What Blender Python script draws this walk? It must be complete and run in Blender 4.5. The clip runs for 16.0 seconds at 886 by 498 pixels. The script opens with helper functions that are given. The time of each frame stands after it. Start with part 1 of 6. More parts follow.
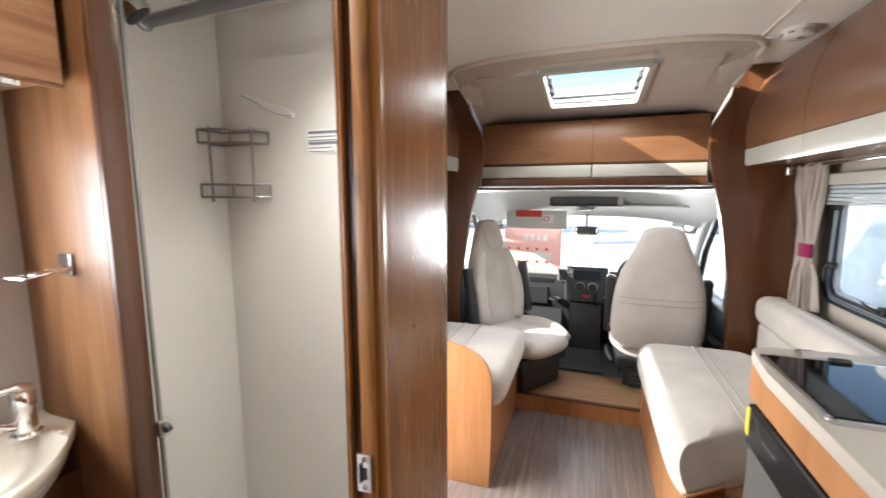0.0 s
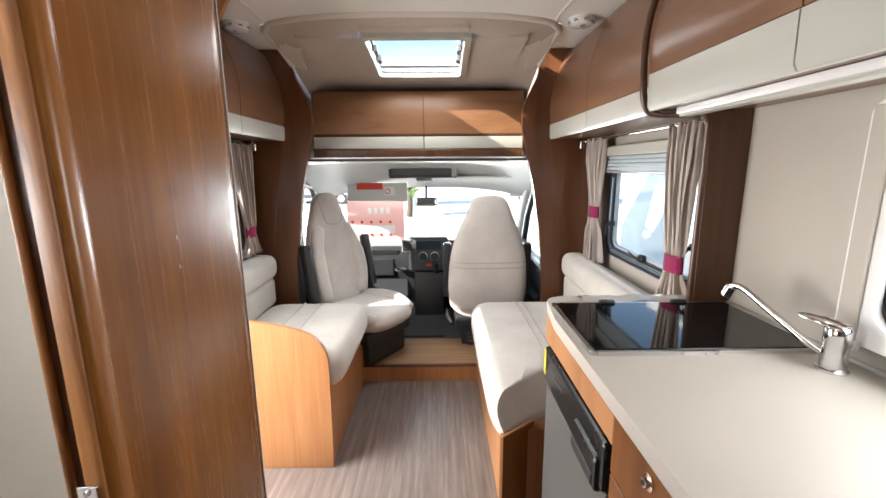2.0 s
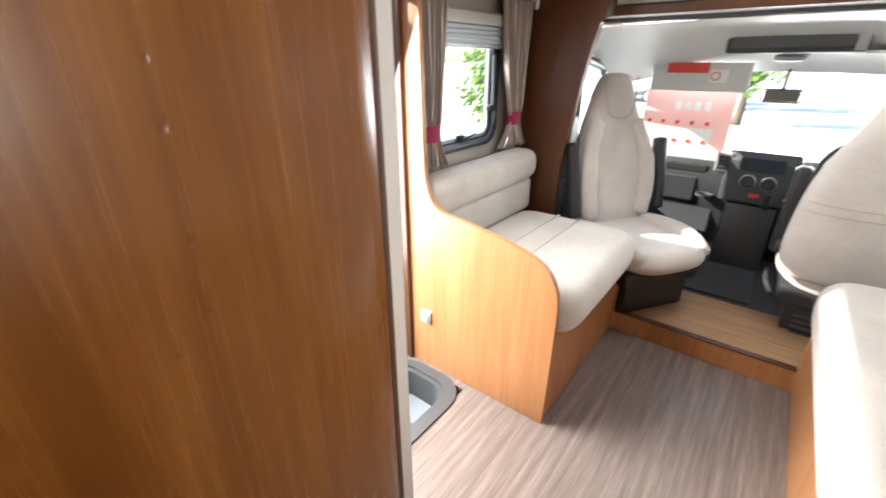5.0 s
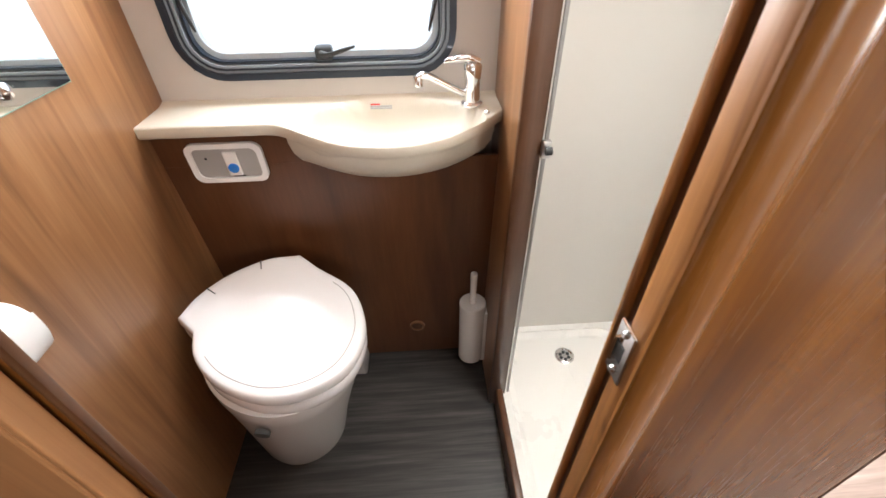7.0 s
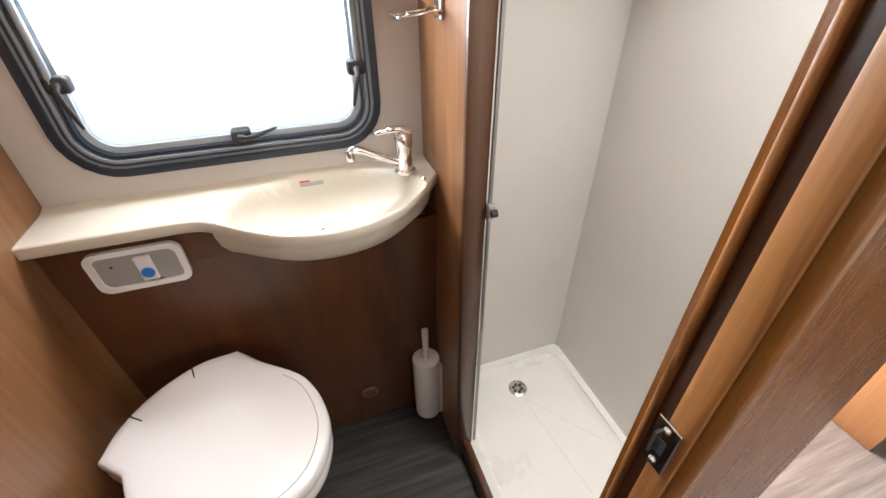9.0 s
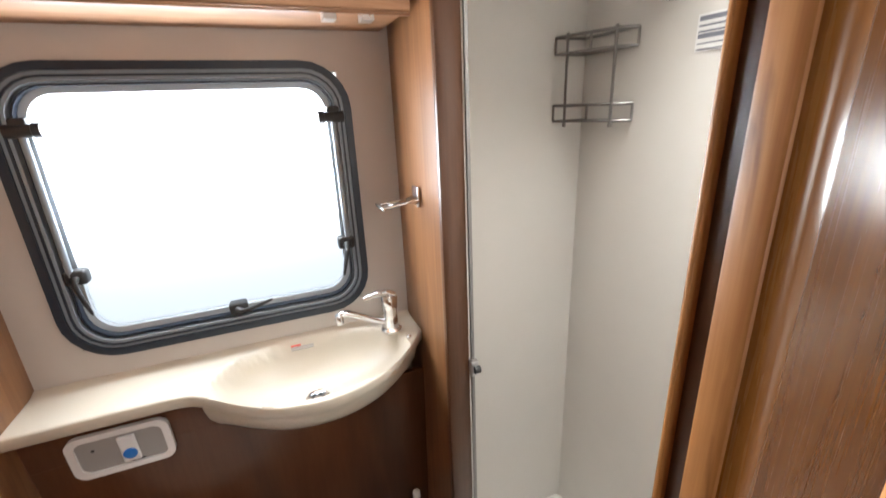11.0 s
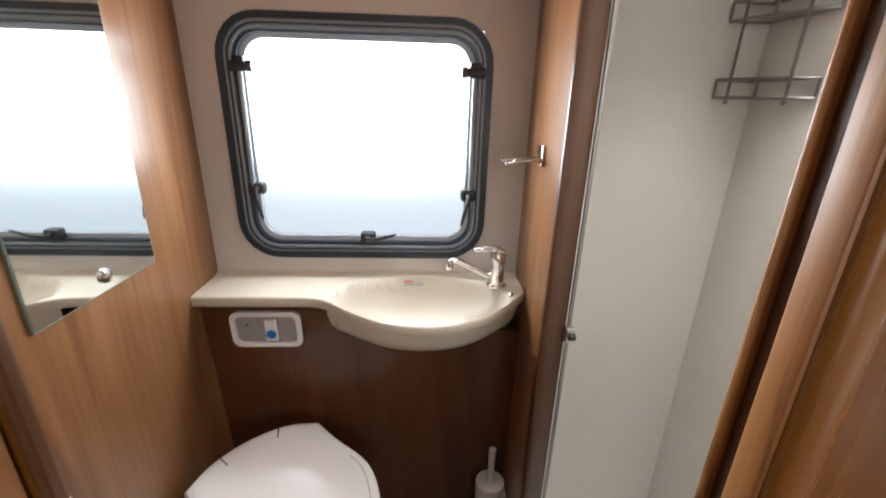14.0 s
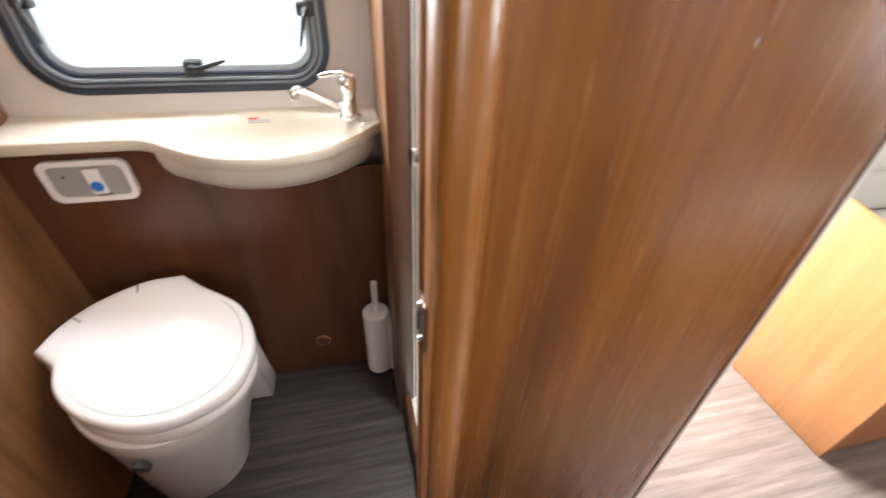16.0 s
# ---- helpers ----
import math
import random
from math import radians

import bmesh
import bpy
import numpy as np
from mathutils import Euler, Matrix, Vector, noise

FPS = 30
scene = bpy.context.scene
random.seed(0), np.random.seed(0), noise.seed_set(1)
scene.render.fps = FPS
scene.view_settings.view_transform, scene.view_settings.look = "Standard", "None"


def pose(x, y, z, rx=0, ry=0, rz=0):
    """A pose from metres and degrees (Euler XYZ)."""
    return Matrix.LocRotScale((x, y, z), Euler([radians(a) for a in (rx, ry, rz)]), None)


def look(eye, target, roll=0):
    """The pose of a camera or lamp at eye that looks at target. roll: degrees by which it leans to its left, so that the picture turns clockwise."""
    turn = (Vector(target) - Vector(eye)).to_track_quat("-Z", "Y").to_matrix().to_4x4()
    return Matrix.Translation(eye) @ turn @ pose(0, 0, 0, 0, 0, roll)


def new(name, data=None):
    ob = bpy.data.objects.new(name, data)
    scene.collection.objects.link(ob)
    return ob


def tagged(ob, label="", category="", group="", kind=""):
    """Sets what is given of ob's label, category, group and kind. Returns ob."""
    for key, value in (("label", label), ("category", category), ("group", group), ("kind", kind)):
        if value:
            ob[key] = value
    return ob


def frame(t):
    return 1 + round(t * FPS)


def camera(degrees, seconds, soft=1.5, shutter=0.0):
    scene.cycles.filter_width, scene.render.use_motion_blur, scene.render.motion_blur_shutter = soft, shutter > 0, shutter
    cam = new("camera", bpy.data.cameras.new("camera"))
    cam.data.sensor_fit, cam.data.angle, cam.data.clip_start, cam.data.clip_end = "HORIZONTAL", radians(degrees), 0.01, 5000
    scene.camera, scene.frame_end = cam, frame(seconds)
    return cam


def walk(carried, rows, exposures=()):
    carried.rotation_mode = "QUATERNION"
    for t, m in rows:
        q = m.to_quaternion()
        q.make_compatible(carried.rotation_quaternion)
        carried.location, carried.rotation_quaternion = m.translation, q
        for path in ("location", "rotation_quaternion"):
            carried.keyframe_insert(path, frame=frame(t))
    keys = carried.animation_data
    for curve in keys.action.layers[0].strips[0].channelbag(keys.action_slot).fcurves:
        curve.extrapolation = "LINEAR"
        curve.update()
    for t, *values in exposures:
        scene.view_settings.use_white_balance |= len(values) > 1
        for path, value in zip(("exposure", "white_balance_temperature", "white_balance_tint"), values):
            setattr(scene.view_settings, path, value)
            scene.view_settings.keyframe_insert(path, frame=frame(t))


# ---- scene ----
cam = camera(93.5, 16.0, shutter=0.3)
PATH = [
    (0, (0.075, 0.16, 1.404), (-0.574, 2.034, 1.141), -0.1),
    (0.5, (0.147, 0.166, 1.403), (-0.187, 2.119, 1.126), -0.2),
    (1, (0.15, 0.17, 1.405), (0.068, 2.145, 1.099), -0.3),
    (1.5, (0.177, 0.187, 1.401), (0.174, 2.157, 1.055), -0.4),
    (2, (0.193, 0.229, 1.389), (0.205, 2.192, 1.003), -0.4),
    (2.5, (0.208, 0.297, 1.369), (0.214, 2.253, 0.954), -0.2),
    (3, (0.203, 0.422, 1.366), (0.217, 2.374, 0.931), 0.3),
    (3.2, (0.177, 0.492, 1.373), (0.184, 2.441, 0.924), 0.6),
    (5.3, (0.092, 0.808, 1.269), (-1.174, 2.031, 0.319), 0.1),
    (5.5, (0.049, 0.79, 1.306), (-1.28, 1.871, 0.274), 0.5),
    (6, (0.025, 0.671, 1.241), (-1.489, 1.346, 0.121), 1.3),
    (6.5, (-0.004, 0.576, 1.258), (-1.555, 0.896, 0.037), 1.0),
    (7, (-0.017, 0.495, 1.282), (-1.561, 0.582, 0.014), -0.8),
    (7.5, (-0.041, 0.455, 1.327), (-1.573, 0.54, 0.045), -1.4),
    (8, (-0.08, 0.437, 1.352), (-1.595, 0.665, 0.067), -1.0),
    (8.2, (-0.096, 0.423, 1.345), (-1.593, 0.8, 0.073), -0.1),
    (10.3, (-0.085, 0.404, 1.387), (-1.696, 0.996, 0.36), -2.4),
    (10.5, (-0.079, 0.401, 1.406), (-1.731, 1.031, 0.471), -2.5),
    (11, (-0.065, 0.412, 1.439), (-1.829, 1.105, 0.801), -2.5),
    (11.5, (-0.051, 0.416, 1.452), (-1.871, 1.142, 1.056), -2.6),
    (12, (-0.04, 0.415, 1.455), (-1.892, 1.136, 1.227), -2.4),
    (12.5, (-0.039, 0.417, 1.457), (-1.916, 1.097, 1.329), -2.0),
    (13, (-0.035, 0.422, 1.455), (-1.95, 0.982, 1.312), -1.0),
    (13.5, (-0.028, 0.423, 1.438), (-1.957, 0.727, 1.005), 0.5),
    (14, (-0.001, 0.428, 1.374), (-1.88, 0.533, 0.699), 1.6),
    (14.5, (-0.004, 0.438, 1.334), (-1.756, 0.435, 0.37), 2.2),
    (15, (-0.002, 0.455, 1.282), (-1.622, 0.448, 0.109), 2.7),
    (15.5, (0.012, 0.501, 1.27), (-1.537, 0.605, 0.01), 2.6),
    (16, (0.045, 0.597, 1.285), (-1.503, 1.005, 0.086), 2.7),
]
walk(cam, [(t, look(eye, target, roll)) for t, eye, target, roll in PATH], exposures=[(0, 1.45), (1.5, 1.48), (3.2, 1.62), (5.4, 1.75), (6, 2.05), (6.5, 2.10), (7, 1.98), (7.5, 1.88), (8.2, 1.65), (10.4, 1.55), (12, 1.30), (13, 1.28), (13.5, 1.15), (14, 1.15), (14.5, 1.20), (15.2, 1.52), (16, 2.00)])

# ---------- light ----------
world = bpy.data.worlds.new("sky")
scene.world = world
world.use_nodes = True
wn = world.node_tree
sky = wn.nodes.new("ShaderNodeTexSky")
sky.sky_type, sky.sun_disc = "NISHITA", False
SUN_ELEV, SUN_AZ = radians(30.7), radians(-117.6)
sky.sun_elevation, sky.sun_rotation = SUN_ELEV, SUN_AZ
wn.links.new(sky.outputs[0], wn.nodes["Background"].inputs[0])
wn.nodes["Background"].inputs[1].default_value = 0.15

sun = new("sun", bpy.data.lights.new("sun", "SUN"))
sun.data.energy, sun.data.angle, sun.data.color = 5.0, radians(0.6), (1.0, 0.95, 0.86)
sun.matrix_world = look((0, 0, 0), (-math.sin(SUN_AZ) * math.cos(SUN_ELEV), -math.cos(SUN_AZ) * math.cos(SUN_ELEV), -math.sin(SUN_ELEV)))


def window_lamp(name, eye, target, w, h, power, color=(0.93, 0.97, 1.0)):
    """Daylight that comes in at a window's opening."""
    la = new(name, bpy.data.lights.new(name, "AREA"))
    la.data.shape, la.data.size, la.data.size_y, la.data.energy, la.data.color = "RECTANGLE", w, h, power, color
    la.matrix_world = look(eye, target)
    return la


WARM = (1.0, 0.97, 0.93)
window_lamp("daylight_windscreen", (0.06, 4.80, 0.98), (0.06, 2.5, 1.25), 2.1, 0.85, 46, (0.97, 1.0, 1.0))
window_lamp("daylight_roof_window", (0.076, 2.70, 2.09), (0.076, 2.45, 0.0), 0.48, 0.50, 4, (1.0, 0.99, 0.97))
window_lamp("daylight_kitchen_window", (1.185, 0.73, 1.27), (0.0, 0.73, 1.0), 0.62, 0.36, 2.9, WARM)
# fill lamp added over the kitchen, below the closed roof sheet
window_lamp("kitchen_roof_fill", (0.25, 0.75, 2.10), (0.25, 0.75, 0.0), 0.42, 0.42, 0.6, WARM)
window_lamp("daylight_bath", (-1.085, 0.283, 1.37), (0.0, 0.283, 1.37), 0.54, 0.32, 4.25)
# fill lamp added to brighten the shower, set in an assumed vent
window_lamp("shower_fill", (-0.50, 0.96, 1.952), (-0.50, 0.96, 0.0), 0.24, 0.24, 2.0, (1.0, 0.99, 0.96)).data.spread = radians(88)
window_lamp("daylight_entry", (-1.12, 1.60, 0.85), (0.1, 1.85, 0.22), 0.62, 1.4, 17, WARM).data.spread = radians(150)


# ---------- building blocks ----------
BASE = {}


def thing(name, at=(0, 0, 0), label="", category="", group=""):
    ob = new(name)
    ob.empty_display_size = 0.05
    ob.location = at
    BASE[ob] = Vector(at)
    return tagged(ob, label, category, group)


def part(name, bm, material, parent=None, label="", smooth=None):
    """Links a bmesh, in world places, as one mesh object under a thing or part."""
    me = bpy.data.meshes.new(name)
    bmesh.ops.recalc_face_normals(bm, faces=bm.faces)
    bm.to_mesh(me)
    bm.free()
    ob = new(name, me)
    me.materials.append(material)
    if parent is not None:
        BASE[ob] = BASE[parent]
        me.transform(Matrix.Translation(-BASE[parent]))
        ob.parent = parent
    else:
        BASE[ob] = Vector((0, 0, 0))
    if smooth is not None:
        me.shade_smooth()
        me.set_sharp_from_angle(angle=radians(smooth))
    return tagged(ob, label)


def structure(name, bm, material, label, category="wall", smooth=None):
    ob = part(name, bm, material, None, label, smooth)
    return tagged(ob, label, category, "", "structure")


def box(x0, x1, y0, y1, z0, z1, bevel=0.0, seg=2, bm=None):
    bm = bm or bmesh.new()
    m = Matrix.LocRotScale(((x0 + x1) / 2, (y0 + y1) / 2, (z0 + z1) / 2), None, (abs(x1 - x0), abs(y1 - y0), abs(z1 - z0)))
    made = bmesh.ops.create_cube(bm, size=1.0, matrix=m)
    if bevel:
        edges = list({e for v in made["verts"] for e in v.link_edges})
        bmesh.ops.bevel(bm, geom=edges, offset=bevel, segments=seg, affect="EDGES", profile=0.5)
    return bm


def put(axis, u, v, w):
    """A place from two coordinates in a section and one along the axis."""
    return {"x": (w, u, v), "y": (u, w, v), "z": (u, v, w)}[axis]


def prism(outline, axis, a, b, bevel=0.0, seg=2, bm=None):
    """A section run along an axis from a to b. x: (y, z); y: (x, z); z: (x, y)."""
    bm = bm or bmesh.new()
    lo = [bm.verts.new(put(axis, u, v, a)) for u, v in outline]
    hi = [bm.verts.new(put(axis, u, v, b)) for u, v in outline]
    n = len(outline)
    faces = [bm.faces.new(lo[::-1]), bm.faces.new(hi)]
    for i in range(n):
        faces.append(bm.faces.new((lo[i], lo[(i + 1) % n], hi[(i + 1) % n], hi[i])))
    if bevel:
        edges = [e for f in faces[:2] for e in f.edges]
        bmesh.ops.bevel(bm, geom=edges, offset=bevel, segments=seg, affect="EDGES", profile=0.5)
    return bm


def rrect(u0, u1, v0, v1, r, n=6):
    """A rectangle with rounded corners, as a list of points."""
    pts = []
    for cu, cv, a0 in ((u1 - r, v1 - r, 0), (u0 + r, v1 - r, 90), (u0 + r, v0 + r, 180), (u1 - r, v0 + r, 270)):
        for i in range(n + 1):
            a = radians(a0 + 90 * i / n)
            pts.append((cu + r * math.cos(a), cv + r * math.sin(a)))
    return pts


def ring(outer, inner, axis, a, b, bevel=0.0):
    """A frame between two outlines with as many points each, from a to b."""
    bm = bmesh.new()
    vs = [[bm.verts.new(put(axis, u, v, w)) for u, v in line] for line in (outer, inner) for w in (a, b)]
    n = len(outer)
    edges = []
    for i in range(n):
        j = (i + 1) % n
        for p, q in ((0, 1), (1, 3), (3, 2), (2, 0)):
            bm.faces.new((vs[p][i], vs[p][j], vs[q][j], vs[q][i]))
    if bevel:
        bm.edges.ensure_lookup_table()
        edges = [e for e in bm.edges if e.calc_face_angle(0) > 1.0]
        bmesh.ops.bevel(bm, geom=edges, offset=bevel, segments=2, affect="EDGES", profile=0.5)
    return bm


def smooth_line(points, steps=6):
    """A rounded line through the points."""
    pts = [Vector(p) for p in points]
    out = []
    for i in range(len(pts) - 1):
        p0, p1, p2, p3 = pts[max(i - 1, 0)], pts[i], pts[i + 1], pts[min(i + 2, len(pts) - 1)]
        for k in range(steps):
            t = k / steps
            out.append(0.5 * ((2 * p1) + (p2 - p0) * t + (2 * p0 - 5 * p1 + 4 * p2 - p3) * t * t + (3 * p1 - p0 - 3 * p2 + p3) * t ** 3))
    return out + [pts[-1]]


def tube(points, radius, sides=10, bm=None, flat=1.0):
    """A round bar along a line; radius may be a list."""
    bm = bm or bmesh.new()
    pts = [Vector(p) for p in points]
    rings, up = [], None
    for i, p in enumerate(pts):
        d = (pts[min(i + 1, len(pts) - 1)] - pts[max(i - 1, 0)]).normalized()
        if up is None:
            up = d.orthogonal().normalized()
        up = (up - d * up.dot(d)).normalized()
        side = d.cross(up)
        r = radius[i] if isinstance(radius, (list, tuple)) else radius
        rings.append([bm.verts.new(p + r * (math.cos(a) * up + flat * math.sin(a) * side)) for a in (2 * math.pi * k / sides for k in range(sides))])
    for a, b in zip(rings, rings[1:]):
        for k in range(sides):
            bm.faces.new((a[k], a[(k + 1) % sides], b[(k + 1) % sides], b[k]))
    bm.faces.new(rings[0][::-1])
    bm.faces.new(rings[-1])
    return bm


def lathe(profile, at, axis="z", n=32, bm=None):
    """A turned shape: (radius, height) pairs about an axis."""
    bm = bm or bmesh.new()
    rows = []
    for r, h in profile:
        row = []
        for k in range(n):
            a = 2 * math.pi * k / n
            u, v = r * math.cos(a), r * math.sin(a)
            o = {"z": (u, v, h), "x": (h, u, v), "y": (u, h, v)}[axis]
            row.append(bm.verts.new(Vector(at) + Vector(o)))
        rows.append(row)
    for a, b in zip(rows, rows[1:]):
        for k in range(n):
            bm.faces.new((a[k], a[(k + 1) % n], b[(k + 1) % n], b[k]))
    bm.faces.new(rows[0][::-1])
    bm.faces.new(rows[-1])
    return bm


def loft(rows, closed=True, caps=True, bm=None):
    """A skin over rows of places with as many points each."""
    bm = bm or bmesh.new()
    vs = [[bm.verts.new(p) for p in row] for row in rows]
    n = len(rows[0])
    for a, b in zip(vs, vs[1:]):
        for k in range(n if closed else n - 1):
            bm.faces.new((a[k], a[(k + 1) % n], b[(k + 1) % n], b[k]))
    if caps and closed:
        bm.faces.new(vs[0][::-1])
        bm.faces.new(vs[-1])
    return bm


def superring(cx, cy, rx, ry, z, n=28, e=2.6):
    """A level ring between an ellipse and a rectangle."""
    out = []
    for k in range(n):
        a = 2 * math.pi * k / n
        c, s = math.cos(a), math.sin(a)
        out.append((cx + rx * math.copysign(abs(c) ** (2 / e), c), cy + ry * math.copysign(abs(s) ** (2 / e), s), z))
    return out


def pad(x0, x1, y0, y1, z0, z1, r=0.04, crown=0.012, m=None):
    """A soft cushion with rounded edges and a slightly domed top."""
    cx, cy, hx, hy = (x0 + x1) / 2, (y0 + y1) / 2, (x1 - x0) / 2, (y1 - y0) / 2
    rows = []
    steps = 6
    prof = []
    for k in range(steps + 1):
        a = math.pi / 2 * k / steps
        prof.append((r - r * math.sin(a), r - r * math.cos(a)))
    sec = [(ins, z0 + h) for ins, h in prof] + [(ins, z1 - h) for ins, h in reversed(prof)]
    for ins, z in sec:
        rows.append(superring(cx, cy, hx - ins * 0.9, hy - ins * 0.9, z, 48, 9))
    for f, dz in ((0.85, 0.5), (0.6, 0.85), (0.3, 1.0)):
        rows.append(superring(cx, cy, (hx - r) * f, (hy - r) * f, z1 + crown * dz, 48, 7))
    bm = loft(rows)
    if m is not None:
        bmesh.ops.transform(bm, matrix=m, verts=bm.verts)
    return bm


# ---------- materials ----------
def nodes_of(name):
    m = bpy.data.materials.new(name)
    m.use_nodes = True
    return m, m.node_tree.nodes, m.node_tree.links, m.node_tree.nodes["Principled BSDF"]


def coords(nodes, links, scale=(1, 1, 1), rot=(0, 0, 0)):
    geo = nodes.new("ShaderNodeNewGeometry")
    mp = nodes.new("ShaderNodeMapping")
    mp.inputs["Scale"].default_value = scale
    mp.inputs["Rotation"].default_value = rot
    links.new(geo.outputs["Position"], mp.inputs[0])
    return mp.outputs[0]


def noise_tex(nodes, links, vec, scale, detail=4, rough=0.55, distort=0.0):
    n = nodes.new("ShaderNodeTexNoise")
    n.inputs["Scale"].default_value, n.inputs["Detail"].default_value = scale, detail
    n.inputs["Roughness"].default_value, n.inputs["Distortion"].default_value = rough, distort
    links.new(vec, n.inputs["Vector"])
    return n.outputs[0]


def ramp(nodes, links, fac, stops):
    r = nodes.new("ShaderNodeValToRGB")
    while len(r.color_ramp.elements) < len(stops):
        r.color_ramp.elements.new(0.5)
    for e, (p, c) in zip(r.color_ramp.elements, stops):
        e.position, e.color = p, (*c, 1)
    links.new(fac, r.inputs[0])
    return r.outputs[0]


def bump(nodes, links, bsdf, height, strength=0.1, distance=0.002):
    b = nodes.new("ShaderNodeBump")
    b.inputs["Strength"].default_value, b.inputs["Distance"].default_value = strength, distance
    links.new(height, b.inputs["Height"])
    links.new(b.outputs[0], bsdf.inputs["Normal"])


def mix(nodes, links, a, b, fac, mode="MIX"):
    m = nodes.new("ShaderNodeMix")
    m.data_type, m.blend_type = "RGBA", mode
    for val, sock in ((fac, m.inputs[0]), (a, m.inputs[6]), (b, m.inputs[7])):
        if isinstance(val, (int, float)):
            sock.default_value = val
        elif isinstance(val, tuple):
            sock.default_value = (*val, 1)
        else:
            links.new(val, sock)
    return m.outputs[2]


def plain(name, color, rough=0.5, metal=0.0, vary=0.06, grain=60.0, relief=0.05, coat=0.0, spec=0.5):
    """Paint, plastic or metal with faint stains and grain."""
    m, n, l, b = nodes_of(name)
    v = coords(n, l)
    big = noise_tex(n, l, v, 3.5, 5)
    c = ramp(n, l, big, [(0.3, tuple(max(0, k * (1 - vary)) for k in color)), (0.7, tuple(min(1, k * (1 + vary)) for k in color))])
    l.new(c, b.inputs["Base Color"])
    fine = noise_tex(n, l, v, grain, 3)
    rr = n.new("ShaderNodeMapRange")
    rr.inputs["To Min"].default_value, rr.inputs["To Max"].default_value = max(0.02, rough - min(0.07, vary * 2)), min(1, rough + min(0.07, vary * 2))
    l.new(big, rr.inputs[0])
    l.new(rr.outputs[0], b.inputs["Roughness"])
    b.inputs["Metallic"].default_value = metal
    b.inputs["Coat Weight"].default_value = coat
    b.inputs["Specular IOR Level"].default_value = spec
    if relief:
        bump(n, l, b, fine, relief, 0.001)
    return m


def wood(name, dark, mid, light, along="z", rough=0.32, band=7.0, coat=0.25, knots=True, figure=0.75, relief=0.1, dents=()):
    """Foil-faced cherry or oak: bands and fine fibres that run along one axis."""
    m, n, l, b = nodes_of(name)
    long, short = 0.22, 1.0
    s = {"z": (short, short, long * 0.55), "x": (long, short, short), "y": (short, long, short)}[along]
    v = coords(n, l, s)
    wide = noise_tex(n, l, v, band, 3, 0.5, 0.9)
    thin = tuple(k if k > 0.5 else k * 0.22 for k in s)
    fine = noise_tex(n, l, coords(n, l, thin), 95.0, 4, 0.7)
    streak = noise_tex(n, l, coords(n, l, tuple(k if k > 0.5 else k * 0.35 for k in s)), 26.0, 3, 0.6, 0.4)
    c = ramp(n, l, wide, [(0.30, dark), (0.46, mid), (0.58, mid), (0.72, light)])
    f = ramp(n, l, fine, [(0.35, (0.74, 0.66, 0.58)), (0.62, (1, 1, 1))])
    g = ramp(n, l, streak, [(0.34, (0.72, 0.61, 0.50)), (0.52, (1, 1, 1)), (0.70, (1.0, 0.98, 0.95))])
    col = mix(n, l, mix(n, l, c, f, 0.3 + 0.5 * figure, "MULTIPLY"), g, figure, "MULTIPLY")
    if knots:
        vo = n.new("ShaderNodeTexVoronoi")
        vo.inputs["Scale"].default_value = 5.5
        l.new(coords(n, l, tuple(k if k > 0.5 else 0.8 for k in s)), vo.inputs["Vector"])
        kk = ramp(n, l, vo.outputs["Distance"], [(0.03, (0.42, 0.34, 0.28)), (0.075, (0.85, 0.82, 0.80)), (0.13, (1, 1, 1))])
        col = mix(n, l, col, kk, 0.75, "MULTIPLY")
    l.new(col, b.inputs["Base Color"])
    rr = n.new("ShaderNodeMapRange")
    rr.inputs["To Min"].default_value, rr.inputs["To Max"].default_value = rough - 0.3 * relief, rough + 0.8 * relief
    l.new(fine, rr.inputs[0])
    l.new(rr.outputs[0], b.inputs["Roughness"])
    b.inputs["Coat Weight"].default_value, b.inputs["Coat Roughness"].default_value = coat, 0.24
    bump(n, l, b, fine, relief, 0.0008)
    if dents:
        # knocks in the foil: small hollows, longer along the grain
        hollow = None
        for k, d in enumerate(dents):
            vm = n.new("ShaderNodeVectorMath")
            vm.operation = "DISTANCE"
            squash = (1.0, 1.0, 0.62 + 0.06 * (k % 3))
            l.new(coords(n, l, squash), vm.inputs[0])
            vm.inputs[1].default_value = tuple(a * q for a, q in zip(d, squash))
            mr = n.new("ShaderNodeMapRange")
            mr.interpolation_type = "SMOOTHSTEP"
            mr.inputs["From Min"].default_value, mr.inputs["From Max"].default_value = 0.0005, 0.0038 + 0.0012 * (k % 3)
            l.new(vm.outputs["Value"], mr.inputs[0])
            if hollow is None:
                hollow = mr.outputs[0]
            else:
                mn = n.new("ShaderNodeMath")
                mn.operation = "MINIMUM"
                l.new(hollow, mn.inputs[0]), l.new(mr.outputs[0], mn.inputs[1])
                hollow = mn.outputs[0]
        dent = n.new("ShaderNodeBump")
        dent.inputs["Strength"].default_value, dent.inputs["Distance"].default_value = 0.6, 0.0010
        l.new(hollow, dent.inputs["Height"])
        l.new(b.inputs["Normal"].links[0].from_socket, dent.inputs["Normal"])
        l.new(dent.outputs[0], b.inputs["Normal"])
        # base colour darkens towards the middle of each hollow
        dent_tone = ramp(n, l, hollow, [(0.0, (0.55, 0.48, 0.42)), (0.5, (1, 1, 1))])
        l.new(mix(n, l, col, dent_tone, 0.55, "MULTIPLY"), b.inputs["Base Color"])
    return m


